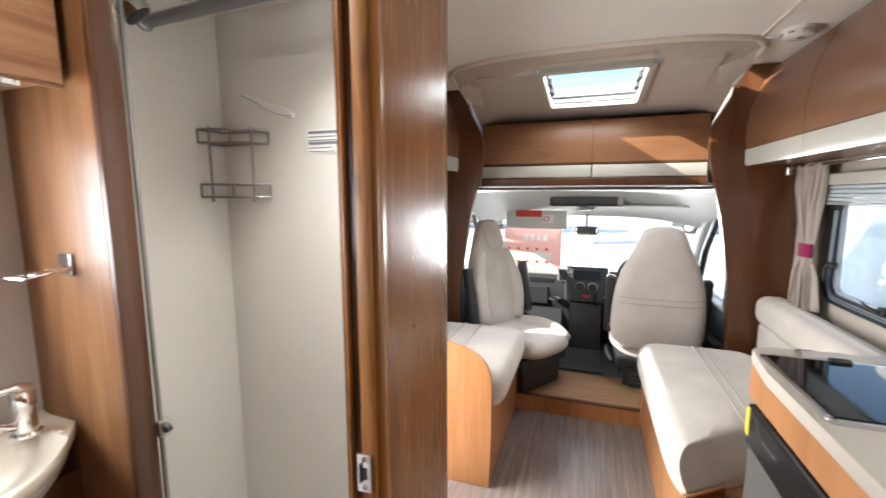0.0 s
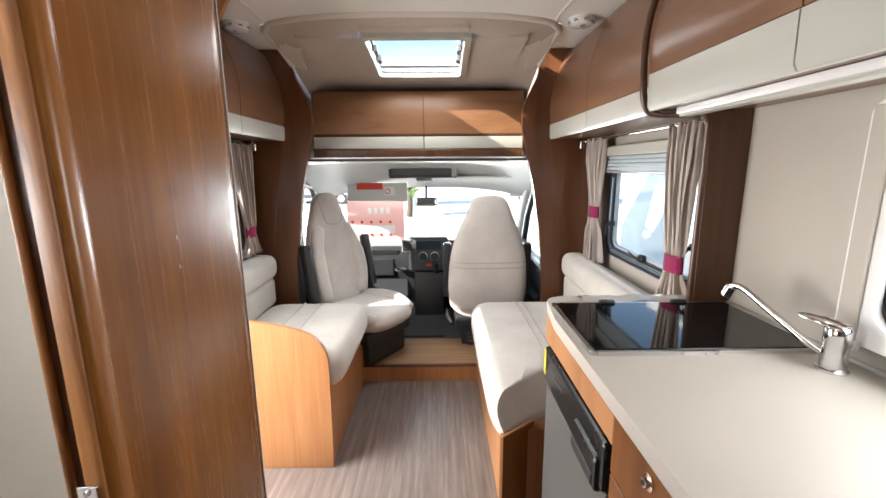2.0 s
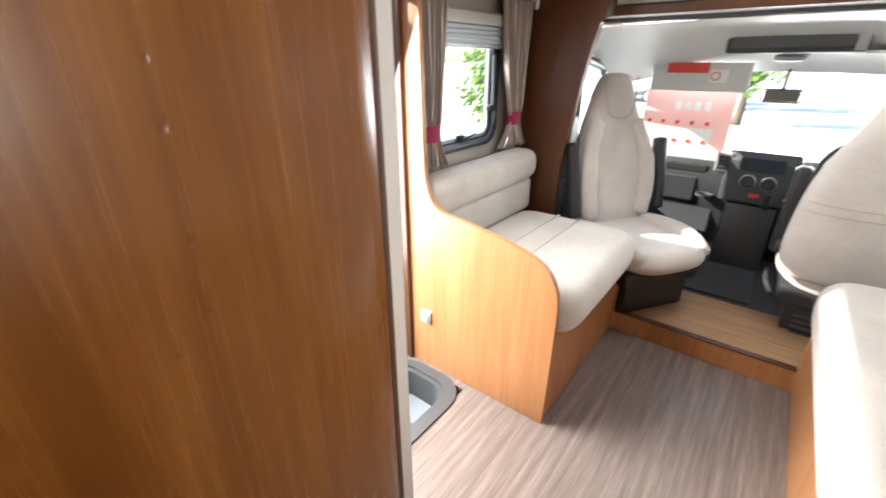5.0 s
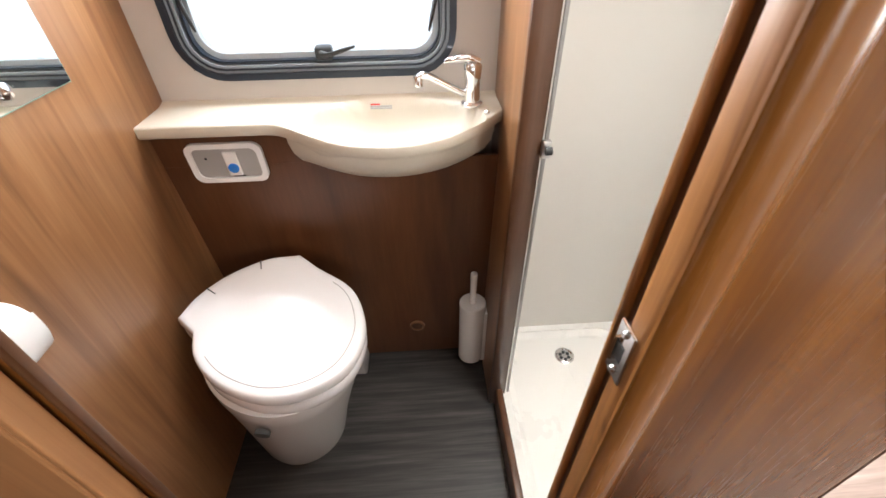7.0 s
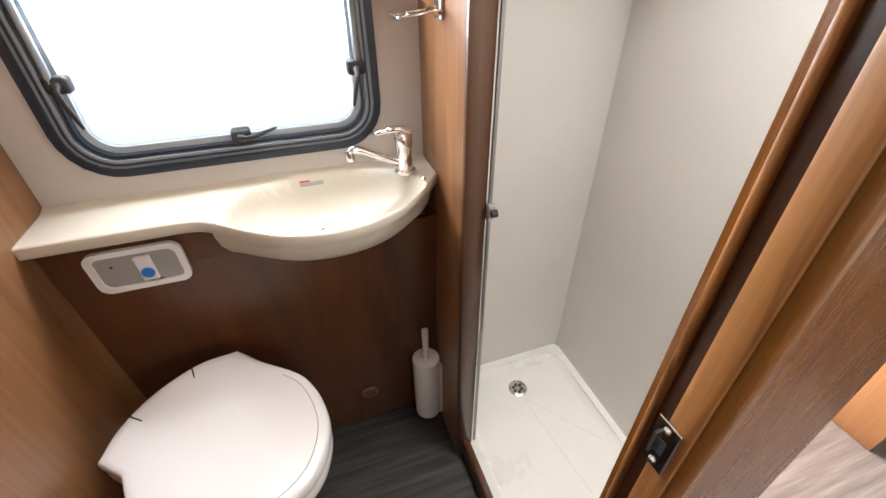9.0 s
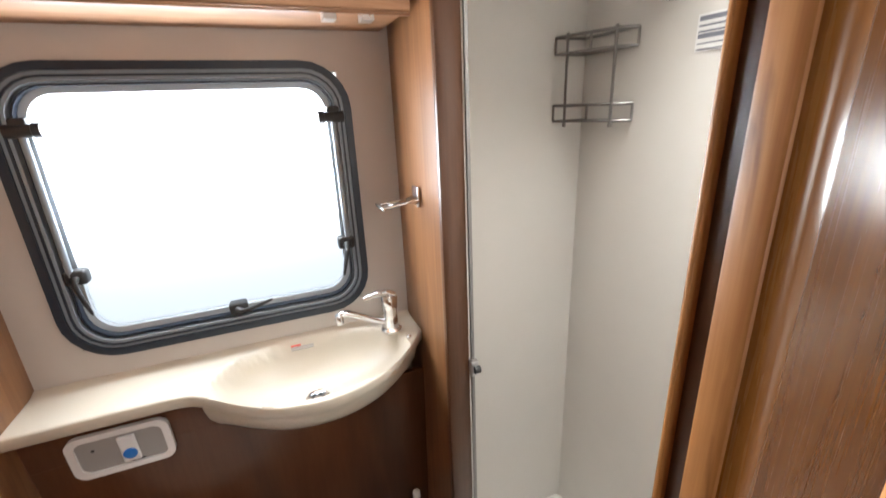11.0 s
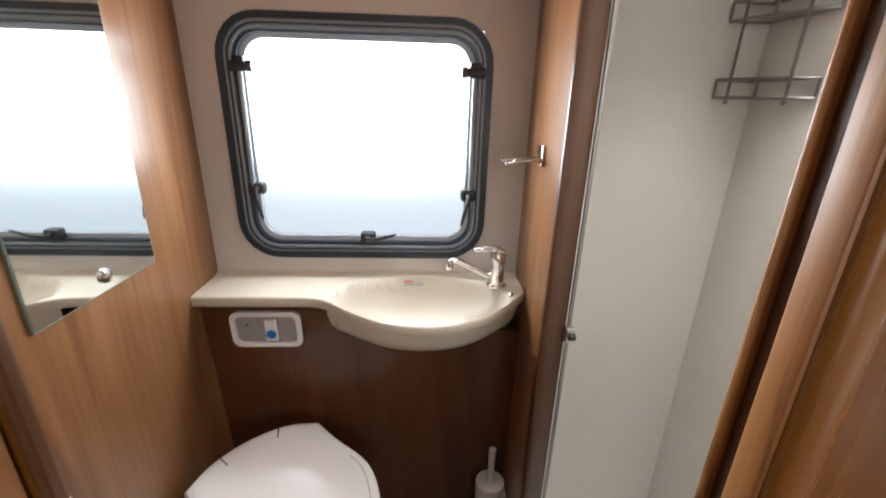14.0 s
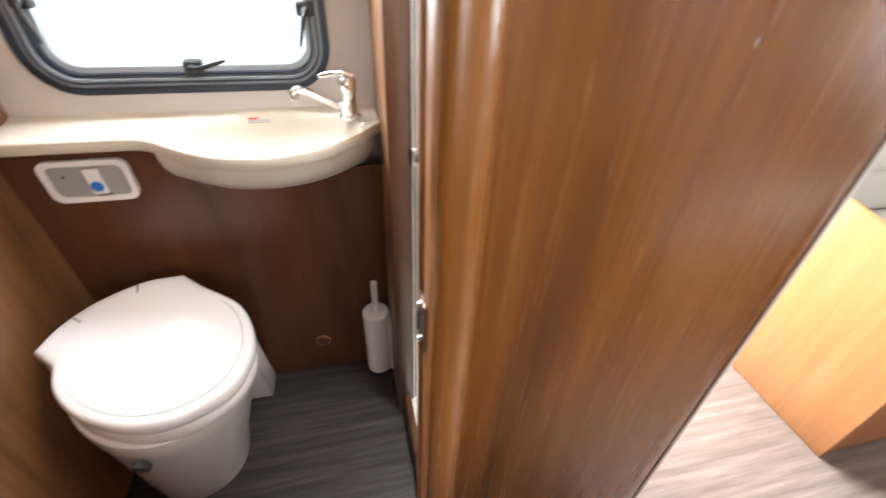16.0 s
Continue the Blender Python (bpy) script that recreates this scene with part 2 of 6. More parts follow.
def fabric(name, color, rough=0.9, weave=900.0, blotch=0.1):
    m, n, l, b = nodes_of(name)
    v = coords(n, l)
    big = noise_tex(n, l, v, 5.0, 4)
    fine = noise_tex(n, l, v, weave, 2)
    mid = noise_tex(n, l, v, 140.0, 3)
    c = ramp(n, l, big, [(0.3, tuple(k * (1 - blotch) for k in color)), (0.7, tuple(min(1, k * (1 + blotch)) for k in color))])
    f = ramp(n, l, mid, [(0.3, (0.86, 0.85, 0.84)), (0.7, (1, 1, 1))])
    l.new(mix(n, l, c, f, 0.8, "MULTIPLY"), b.inputs["Base Color"])
    b.inputs["Roughness"].default_value = rough
    b.inputs["Sheen Weight"].default_value = 0.25
    b.inputs["Specular IOR Level"].default_value = 0.2
    bump(n, l, b, mix(n, l, fine, mid, 0.5), 0.35, 0.0015)
    return m


def striped_floor(name, cols, along="y", rough=0.45):
    """Vinyl with narrow planks and a streaky grain."""
    m, n, l, b = nodes_of(name)
    s = {"y": (1.0, 0.045, 1.0), "x": (0.045, 1.0, 1.0)}[along]
    v = coords(n, l, s)
    st = noise_tex(n, l, v, 46.0, 4, 0.65)
    st2 = noise_tex(n, l, v, 160.0, 3, 0.6)
    c = ramp(n, l, st, list(zip((0.30, 0.44, 0.56, 0.70), cols)))
    f = ramp(n, l, st2, [(0.3, (0.74, 0.72, 0.72)), (0.7, (1, 1, 1))])
    col = mix(n, l, c, f, 0.8, "MULTIPLY")
    l.new(col, b.inputs["Base Color"])
    b.inputs["Roughness"].default_value = rough
    bump(n, l, b, st2, 0.12, 0.0008)
    return m


def glass(name, color=(0.95, 0.97, 0.97), rough=0.0, clear=0.9):
    """Thin window glass: mostly see-through, with its gloss."""
    m, n, l, b = nodes_of(name)
    tr = n.new("ShaderNodeBsdfTransparent")
    tr.inputs[0].default_value = (*color, 1)
    gl = n.new("ShaderNodeBsdfGlossy")
    gl.inputs["Roughness"].default_value = max(0.02, rough)
    mx = n.new("ShaderNodeMixShader")
    mx.inputs[0].default_value = 0.06
    l.new(tr.outputs[0], mx.inputs[1])
    l.new(gl.outputs[0], mx.inputs[2])
    l.new(mx.outputs[0], n["Material Output"].inputs[0])
    n.remove(b)
    return m


def frosted(name):
    m, n, l, b = nodes_of(name)
    tl = n.new("ShaderNodeBsdfTranslucent")
    tl.inputs[0].default_value = (0.93, 0.95, 0.96, 1)
    tr = n.new("ShaderNodeBsdfTransparent")
    tr.inputs[0].default_value = (0.95, 0.97, 1.0, 1)
    mx = n.new("ShaderNodeMixShader")
    mx.inputs[0].default_value = 0.65
    l.new(tl.outputs[0], mx.inputs[1])
    l.new(tr.outputs[0], mx.inputs[2])
    l.new(mx.outputs[0], n["Material Output"].inputs[0])
    n.remove(b)
    return m


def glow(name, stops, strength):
    """A self-lit sheet that stands in for the bright view outside a window, by height."""
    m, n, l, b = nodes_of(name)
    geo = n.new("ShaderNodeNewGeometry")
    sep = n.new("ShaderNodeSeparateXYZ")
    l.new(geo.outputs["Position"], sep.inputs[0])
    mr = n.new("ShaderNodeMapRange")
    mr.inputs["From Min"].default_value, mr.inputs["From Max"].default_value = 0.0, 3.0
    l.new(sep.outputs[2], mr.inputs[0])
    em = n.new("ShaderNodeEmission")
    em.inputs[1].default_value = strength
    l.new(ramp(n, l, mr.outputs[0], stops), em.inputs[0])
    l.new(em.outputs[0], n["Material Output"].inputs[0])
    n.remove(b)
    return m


DENTS = [(-0.252, 0.929, 1.276), (-0.252, 0.928, 1.228), (-0.252, 0.926, 1.135), (-0.252, 0.928, 1.066), (-0.252, 0.893, 1.033)]
WOOD = wood("cherry_foil", (0.130, 0.045, 0.009), (0.205, 0.075, 0.016), (0.265, 0.104, 0.022), figure=0.5, relief=0.05, rough=0.32, coat=0.0, band=5.0)
WOOD_PANEL = wood("cherry_foil_dented", (0.120, 0.040, 0.006), (0.222, 0.081, 0.0125), (0.310, 0.122, 0.022), figure=0.52, relief=0.04, rough=0.26, coat=0.0, band=6.5, dents=DENTS)
WOOD_EDGE = wood("oak_edging", (0.17, 0.064, 0.016), (0.40, 0.175, 0.052), (0.56, 0.265, 0.088), knots=False, figure=1.25, relief=0.12, coat=0.0, rough=0.4, band=48.0)
# lighter copy of the cherry foil: light falling on the post is in its colour
WOOD_POST_LIT = wood("cherry_post_lit", (0.215, 0.080, 0.016), (0.305, 0.122, 0.027), (0.37, 0.156, 0.040), knots=False, figure=0.5, relief=0.04, coat=0.2, rough=0.26)
WOOD_BATH = wood("oak_foil", (0.150, 0.066, 0.026), (0.245, 0.116, 0.050), (0.345, 0.178, 0.083), knots=False, figure=0.85, band=11.0, relief=0.05)
WOOD_BATH_X = wood("oak_foil_level", (0.25, 0.125, 0.062), (0.345, 0.182, 0.095), (0.43, 0.245, 0.14), along="y", knots=False, rough=0.46, coat=0.0, figure=0.9, relief=0.06, band=17.0)
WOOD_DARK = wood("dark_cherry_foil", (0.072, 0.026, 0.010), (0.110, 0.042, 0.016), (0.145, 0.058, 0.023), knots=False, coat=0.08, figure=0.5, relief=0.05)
WOOD_LIGHT = wood("light_beech_foil", (0.37, 0.168, 0.066), (0.44, 0.210, 0.088), (0.50, 0.250, 0.112), coat=0.1, rough=0.4, knots=False, figure=0.35)
WOOD_LOCKER = wood("locker_foil", (0.140, 0.064, 0.033), (0.180, 0.085, 0.044), (0.225, 0.110, 0.058), along="y", knots=False, rough=0.34, coat=0.35, figure=0.22, band=6.0, relief=0.015)
WOOD_SHELF = wood("shelf_foil", (0.165, 0.075, 0.034), (0.22, 0.102, 0.047), (0.27, 0.13, 0.061), along="x", knots=False, rough=0.42, coat=0.05, figure=0.12, relief=0.02)
TRIM_MATT = wood("brown_trim_matt", (0.060, 0.026, 0.012), (0.085, 0.038, 0.018), (0.11, 0.05, 0.024), rough=0.6, coat=0.0, knots=False)
TRIM = wood("brown_trim", (0.075, 0.032, 0.015), (0.105, 0.046, 0.022), (0.14, 0.062, 0.03), rough=0.3, knots=False)
FLOOR = striped_floor("striped_vinyl", ((0.135, 0.109, 0.097), (0.175, 0.143, 0.128), (0.220, 0.183, 0.165), (0.285, 0.240, 0.218)), rough=0.3)
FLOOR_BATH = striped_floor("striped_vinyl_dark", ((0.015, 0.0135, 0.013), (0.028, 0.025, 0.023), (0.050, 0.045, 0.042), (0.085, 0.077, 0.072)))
STEP_WOOD = striped_floor("step_vinyl", ((0.30, 0.17, 0.085), (0.37, 0.22, 0.12), (0.42, 0.26, 0.145), (0.47, 0.30, 0.175)), along="x")
CREAM = plain("cream_wall", (0.43, 0.392, 0.345), 0.55, vary=0.03, grain=260, relief=0.12)
GREY_WALL = plain("grey_beige_wall", (0.50, 0.455, 0.42), 0.5, vary=0.03, grain=220, relief=0.1)
CEIL = plain("ceiling_panel", (0.85, 0.82, 0.775), 0.6, vary=0.02, grain=160, relief=0.08)
CEIL_MOULD = plain("ceiling_moulding", (0.70, 0.65, 0.58), 0.45, vary=0.02, relief=0.0)
DOME = fabric("dome_felt", (0.54, 0.465, 0.40), weave=500, blotch=0.04)
BAND = plain("cream_band", (0.45, 0.445, 0.40), 0.35, vary=0.02, relief=0.0, coat=0.2)
COUNTER = plain("counter_laminate", (0.475, 0.445, 0.40), 0.5, vary=0.04, grain=300, relief=0.06)
HOBGLASS = plain("black_hob_glass", (0.006, 0.006, 0.007), 0.05, vary=0.0, relief=0.0, spec=0.32)
STEEL = plain("brushed_steel", (0.62, 0.61, 0.60), 0.28, 1.0, relief=0.03)
CHROME = plain("chrome", (0.74, 0.74, 0.75), 0.13, 1.0, vary=0.02, relief=0.0)
GREYMETAL = plain("grey_lacquered_bar", (0.30, 0.31, 0.32), 0.35, 0.6, relief=0.0)
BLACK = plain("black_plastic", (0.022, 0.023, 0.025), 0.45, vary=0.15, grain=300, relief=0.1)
FRIDGE_BLACK = plain("glossy_black_band", (0.009, 0.009, 0.010), 0.28, vary=0.05, relief=0.0, spec=0.3)
CHARCOAL = plain("charcoal_plastic", (0.055, 0.06, 0.065), 0.5, vary=0.1, grain=300, relief=0.1)
FRIDGE = plain("grey_fridge_door", (0.12, 0.118, 0.116), 0.42, 0.2, vary=0.05, relief=0.02)
RUBBER = plain("window_rubber", (0.010, 0.018, 0.032), 0.38, vary=0.08, relief=0.03)
SEALGREY = plain("window_inner_frame", (0.22, 0.25, 0.28), 0.35, vary=0.05, relief=0.0)
LIPGREY = plain("glazing_lip", (0.42, 0.47, 0.51), 0.3, vary=0.03, relief=0.0)
WHITE = plain("white_plastic", (0.78, 0.77, 0.765), 0.24, vary=0.006, relief=0.0, coat=0.3)
LID = plain("toilet_lid_plastic", (0.78, 0.76, 0.765), 0.24, vary=0.004, relief=0.0, coat=0.2)
SHOWER = plain("shower_panel", (0.72, 0.70, 0.66), 0.22, vary=0.02, grain=90, relief=0.02)
TRAY = plain("shower_tray_plastic", (0.82, 0.80, 0.76), 0.28, vary=0.02, relief=0.02)
BASIN = plain("basin_composite", (0.57, 0.52, 0.435), 0.34, vary=0.02, relief=0.0, coat=0.12)
SEAT = fabric("cream_upholstery", (0.56, 0.53, 0.49))
CAB_SEAT = fabric("cab_seat_cloth", (0.56, 0.53, 0.50))
CURTAIN = fabric("curtain_cloth", (0.47, 0.41, 0.37), weave=700)
TIE = fabric("magenta_tieback", (0.28, 0.02, 0.085), weave=900)
CABTRIM = plain("cab_lining", (0.62, 0.62, 0.60), 0.6, vary=0.03, grain=240, relief=0.12)
DASH = plain("dashboard_plastic", (0.024, 0.027, 0.030), 0.55, vary=0.1, grain=260, relief=0.2)
DASH_GREY = plain("dashboard_upper", (0.30, 0.31, 0.31), 0.6, vary=0.06, grain=260, relief=0.2)
SILVER = plain("silver_trim", (0.55, 0.56, 0.58), 0.3, 0.7, relief=0.0)
SCREEN = plain("dark_screen", (0.03, 0.045, 0.06), 0.08, vary=0.0, relief=0.0, coat=0.8)
RED = plain("red_print", (0.62, 0.05, 0.03), 0.5, vary=0.03, relief=0.0)
BLUE = plain("blue_button", (0.02, 0.17, 0.55), 0.3, vary=0.0, relief=0.0)
GREYPANEL = plain("grey_control_panel", (0.33, 0.32, 0.31), 0.35, vary=0.03, relief=0.0)
PRINT = plain("grey_print", (0.20, 0.21, 0.25), 0.5, vary=0.0, relief=0.0)
PAPER = plain("white_paper", (0.80, 0.80, 0.79), 0.6, vary=0.02, relief=0.0)
YELLOW = plain("yellow_tag", (0.62, 0.56, 0.06), 0.5, vary=0.02, relief=0.0)
MAT = fabric("cab_floor_mat", (0.03, 0.033, 0.036), weave=300)
GLASS = glass("window_glass")
GLASS_TINT = glass("cab_glass", (0.94, 0.97, 0.97))
FROST = frosted("frosted_pane")
MIRROR = plain("mirror_silver", (0.86, 0.90, 0.89), 0.015, 1.0, vary=0.0, relief=0.0)
GREENEDGE = plain("mirror_edge", (0.25, 0.40, 0.36), 0.15, vary=0.0, relief=0.0)
GLOW = glow("glowing_backdrop", [(0.30, (0.58, 0.63, 0.69)), (0.400, (0.61, 0.66, 0.71)), (0.412, (1, 1, 1)), (1.0, (1, 1, 1))], 0.575)
DARKSTEEL = plain("rack_wire", (0.33, 0.32, 0.31), 0.3, 1.0, relief=0.0)
VANGLASS = plain("van_glass", (0.30, 0.38, 0.45), 0.08, relief=0.0, coat=0.5)
ASPHALT = plain("pale_yard", (0.74, 0.73, 0.70), 0.85, vary=0.2, grain=60, relief=0.4)

# ---------- the shell ----------
XL, XR, YB, CZ = -1.03, 1.14, -1.3, 2.08
TH = 0.035


def wall_with_holes(name, x0, x1, y0, y1, z0, z1, holes, material, label):
    """A side wall from y0 to y1 with oblong window holes (ya, yb, za, zb), pieced from blocks."""
    bm = bmesh.new()
    ys = sorted({y0, y1, *(h[0] for h in holes), *(h[1] for h in holes)})
    for a, b in zip(ys, ys[1:]):
        cuts = sorted((h[2], h[3]) for h in holes if h[0] <= a and h[1] >= b)
        z = z0
        for lo, hi in cuts:
            if lo > z:
                box(x0, x1, a, b, z, lo, bm=bm)
            z = hi
        if z < z1:
            box(x0, x1, a, b, z, z1, bm=bm)
    bmesh.ops.remove_doubles(bm, verts=bm.verts, dist=1e-5)
    return structure(name, bm, material, label)


WIN_B = (-0.003, 0.567, 1.003, 1.522)
WIN_L = (2.10, 2.66, 0.915, 1.40)
WIN_R = (1.72, 2.54, 0.93, 1.43)
WIN_K = (0.36, 1.05, 1.06, 1.47)
DOOR_E = (1.26, 1.94, 0.0, 1.56)
wall_with_holes("wall_left_bath", XL - TH, XL, YB, 1.20, 0, 2.3, [WIN_B], GREY_WALL, "grey-beige outer wall of the washroom")
wall_with_holes("wall_left", XL - TH, XL, 1.20, 2.95, 0, 2.3, [WIN_L, DOOR_E], CREAM, "cream outer side wall with window and entry door")
wall_with_holes("wall_right", XR, XR + TH, YB, 2.95, 0, 2.3, [WIN_R, WIN_K], CREAM, "cream textured outer side wall of kitchen and lounge")
structure("wall_rear", box(XL - TH, XR + TH, YB - TH, YB, 0, 2.3), CREAM, "plain cream wall that closes the rear")
# floor with a step well at the entry
fb = bmesh.new()
box(-0.66, XR, YB, 2.775, -0.03, 0, bm=fb)
box(XL, -0.66, 1.2, 1.27, -0.03, 0, bm=fb)
box(XL, -0.66, 1.93, 2.775, -0.03, 0, bm=fb)
structure("floor", fb, FLOOR, "grey-brown striped vinyl floor of the aisle", "floor")
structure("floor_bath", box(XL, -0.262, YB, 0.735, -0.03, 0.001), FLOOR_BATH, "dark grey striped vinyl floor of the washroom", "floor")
structure("floor_base", box(XL - 0.1, XR + 0.1, YB - 0.1, 4.5, -0.20, -0.16), BLACK, "dark underside of the vehicle floor", "floor")

# step well
sw = thing("entry_step", (-0.85, 1.6, -0.15), "grey moulded plastic entry step well with raised rim", "step")
out = rrect(XL, -0.645, 1.255, 1.945, 0.13)
inn = rrect(XL + 0.02, -0.69, 1.30, 1.90, 0.10)
part("rim", ring(out, inn, "z", -0.03, 0.008, 0.004), CHARCOAL, sw, smooth=40)
part("well", ring(inn, rrect(XL + 0.03, -0.71, 1.32, 1.88, 0.09), "z", -0.15, -0.005), CHARCOAL, sw, smooth=40)
part("tread", box(XL + 0.01, -0.68, 1.28, 1.92, -0.16, -0.14), SEALGREY, sw)
for yy in (1.42, 1.52, 1.62, 1.72):
    part("tread_rib", box(XL + 0.06, -0.74, yy, yy + 0.03, -0.14, -0.134, 0.002), CHARCOAL, sw)

# raised platform before the cab
pf = thing("cab_step", (0.06, 2.9, 0), "low wood-look step up to the cab", "step")
part("riser", box(-0.36, 0.47, 2.772, 2.79, 0, 0.098), WOOD_LIGHT, pf)
part("tread", box(XL, XR, 2.775, 3.22, 0.098, 0.106, 0.002), STEP_WOOD, pf)
part("edge_strip", box(-0.36, 0.47, 2.766, 2.80, 0.102, 0.110, 0.003), TRIM, pf)
structure("cab_floor", box(-0.95, 1.06, 3.22, 4.4, 0.05, 0.10), MAT, "black carpeted cab floor", "floor")
part_mat = part("floor_mat", box(-0.12, 0.22, 3.26, 3.75, 0.10, 0.112, 0.004), MAT)
tagged(part_mat, "dark rubber mat on the cab floor", "mat")

# ceiling of the living part with an arched front edge
arch = []
CX = 0.057
for k in range(25):
    u = -1 + 2 * k / 24
    arch.append((CX + 0.75 * u, 2.30 + 0.16 * abs(u) ** 3.2))
inner_arch = [(CX + 0.75 * (-1), 2.95)] + arch + [(CX + 0.75, 2.95)]
cb = prism([(XL, 1.0), (XR, 1.0), (XR, 2.95)] + inner_arch[::-1] + [(XL, 2.95)], "z", CZ, CZ + 0.03)
for x0, x1, y0, y1 in ((XL, XR, YB, 0.5), (XL, 0.0, 0.5, 1.0), (0.5, XR, 0.5, 1.0)):
    box(x0, x1, y0, y1, CZ, CZ + 0.03, bm=cb)
structure("ceiling", cb, CEIL, "smooth off-white ceiling panel with arched front edge", "ceiling")
# moulding along the arch
mould = [(CX - 0.73, 2.86, 1.985), (CX - 0.745, 2.70, 2.045), (CX - 0.75, 2.52, 2.07)] + [(x, y, CZ - 0.004) for x, y in arch[1:-1]] + [(CX + 0.75, 2.52, 2.07), (CX + 0.745, 2.70, 2.045), (CX + 0.73, 2.86, 1.985)]
structure("trim_arch", tube(mould, 0.017, 8), CEIL_MOULD, "cream rounded moulding round the roof arch", "trim", 60)
# vaulted recess over the cab with a hole for the roof window
SLOPE = -0.111


def roof_z(y):
    return 2.022 + SLOPE * (y - 2.387)


inner_u = [(-0.50, 3.95), (-0.52, 3.3), (-0.49, 2.86)] + [(CX + 0.42 * (-1 + 2 * k / 20), 2.36 + 0.10 * abs(-1 + 2 * k / 20) ** 3) for k in range(21)] + [(0.604, 2.86), (0.634, 3.3), (0.614, 3.95)]
outer_u = [(CX - 0.74, 3.95, 1.80), (CX - 0.74, 3.3, 1.84), (CX - 0.73, 2.86, 1.985)] + [(CX + 0.75 * (-1 + 2 * k / 20), 2.30 + 0.16 * abs(-1 + 2 * k / 20) ** 3.2 + 0.01, CZ) for k in range(21)] + [(CX + 0.73, 2.86, 1.985), (CX + 0.74, 3.3, 1.84), (CX + 0.74, 3.95, 1.80)]
rows = []
for f in (0.0, 0.25, 0.5, 0.75, 1.0):
    row = []
    for (ox, oy, oz), (ix, iy) in zip(outer_u, inner_u):
        iz = roof_z(iy)
        g = math.sin(f * math.pi / 2)
        row.append((ox + (ix - ox) * f, oy + (iy - oy) * f, oz + (iz - oz) * g))
    rows.append(row)
structure("ceiling_dome", loft(rows, closed=False, caps=False), DOME, "brown-grey felted roof recess over the cab", "ceiling", 50)
for gx, s in ((CX - 0.73, 1), (CX + 0.73, -1)):
    # a web with a hollow inner edge, from the arch down to the pillar
    g = bmesh.new()
    edge = [(gx - 0.005 * s, 2.50, 2.070)]
    for k in range(13):
        t = k / 12
        w0, w1, w2 = (1 - t) ** 2, 2 * t * (1 - t), t * t
        edge.append((gx + s * (w0 * 0.33 + w1 * 0.12 + w2 * 0.085), w0 * 2.355 + w1 * 2.50 + w2 * 2.86, w0 * 2.060 + w1 * 2.030 + w2 * 1.955))
    edge.append((gx - 0.005 * s, 2.86, 1.985))
    lo, hi = [g.verts.new(p) for p in edge], [g.verts.new((p[0], p[1], p[2] + 0.010)) for p in edge]
    for i in range(1, len(edge) - 1):
        g.faces.new((lo[0], lo[i], lo[i + 1])), g.faces.new((hi[0], hi[i + 1], hi[i]))
    for i in range(len(edge)):
        j = (i + 1) % len(edge)
        g.faces.new((lo[i], hi[i], hi[j], lo[j]))
    structure("trim_gusset", g, CEIL_MOULD, "cream corner web of the roof arch", "trim", 40)
SX0, SX1, SY0, SY1 = -0.182, 0.334, 2.415, 2.975
db = bmesh.new()
for x0, x1, y0, y1 in ((-0.52, SX0, 2.45, 4.0), (SX1, 0.634, 2.45, 4.0), (SX0, SX1, 2.34, SY0), (SX0, SX1, SY1, 4.0)):
    lo = [db.verts.new((x, y, roof_z(y) + 0.0)) for x, y in ((x0, y0), (x1, y0), (x1, y1), (x0, y1))]
    hi = [db.verts.new((v.co.x, v.co.y, v.co.z + 0.03)) for v in lo]
    db.faces.new(lo[::-1]), db.faces.new(hi)
    for i in range(4):
        db.faces.new((lo[i], lo[(i + 1) % 4], hi[(i + 1) % 4], hi[i]))
structure("ceiling_cab", db, DOME, "brown-grey felted slope round the roof window", "ceiling")
structure("roof_sheet", box(XL - TH, XR + TH, YB, 2.36, 2.34, 2.36), WHITE, "outer roof skin", "roof")
for s in (-1, 1):
    structure("wall_overcab", box(*sorted((CX + s * 0.745, CX + s * 0.775)), 2.926, 4.0, 1.43, 2.3), DOME, "felted side of the recess over the cab")
structure("wall_overcab_front", box(CX - 0.775, CX + 0.775, 4.0, 4.03, 1.40, 2.3), DOME, "felted front of the recess over the cab")
# ceiling seams
for sx in (CX - 0.70, CX + 0.70):
    structure("trim_seam", tube([(sx, YB, CZ - 0.001), (sx, 2.44, CZ - 0.001)], 0.006, 6), CEIL_MOULD, "thin cream seam strip along the ceiling", "trim")

# ---------- washroom walls ----------
structure("wall_bath_rear", box(XL, -0.262, -0.13, -0.10, 0, 2.0), WOOD_BATH, "oak-look rear wall of the washroom")
# aisle side: rear stretch, jambs and rounded post
structure("wall_aisle_rear", box(-0.262, -0.252, YB, 0.139, 0, CZ), WOOD, "cherry-look wall beside the aisle")
structure("door_jamb_rear", box(-0.260, -0.249, 0.139, 0.151, 0, CZ, 0.003), TRIM, "brown washroom door jamb", "trim", 40)
structure("door_jamb_front", box(-0.240, -0.2350, 0.649, 0.69, 0, CZ, 0.002), WOOD_EDGE, "light wood edge of the washroom door jamb", "trim", 40)
# dark brown here carries the shade of the recess
structure("door_rebate", box(-0.2350, -0.2205, 0.658, 0.69, 0, CZ), TRIM, "groove of the door jamb, its shade put into the colour", "trim")
structure("door_stop", box(-0.2205, -0.197, 0.651, 0.69, 0, CZ, 0.003), WOOD_EDGE, "oak-look stop strip of the washroom door", "trim", 40)
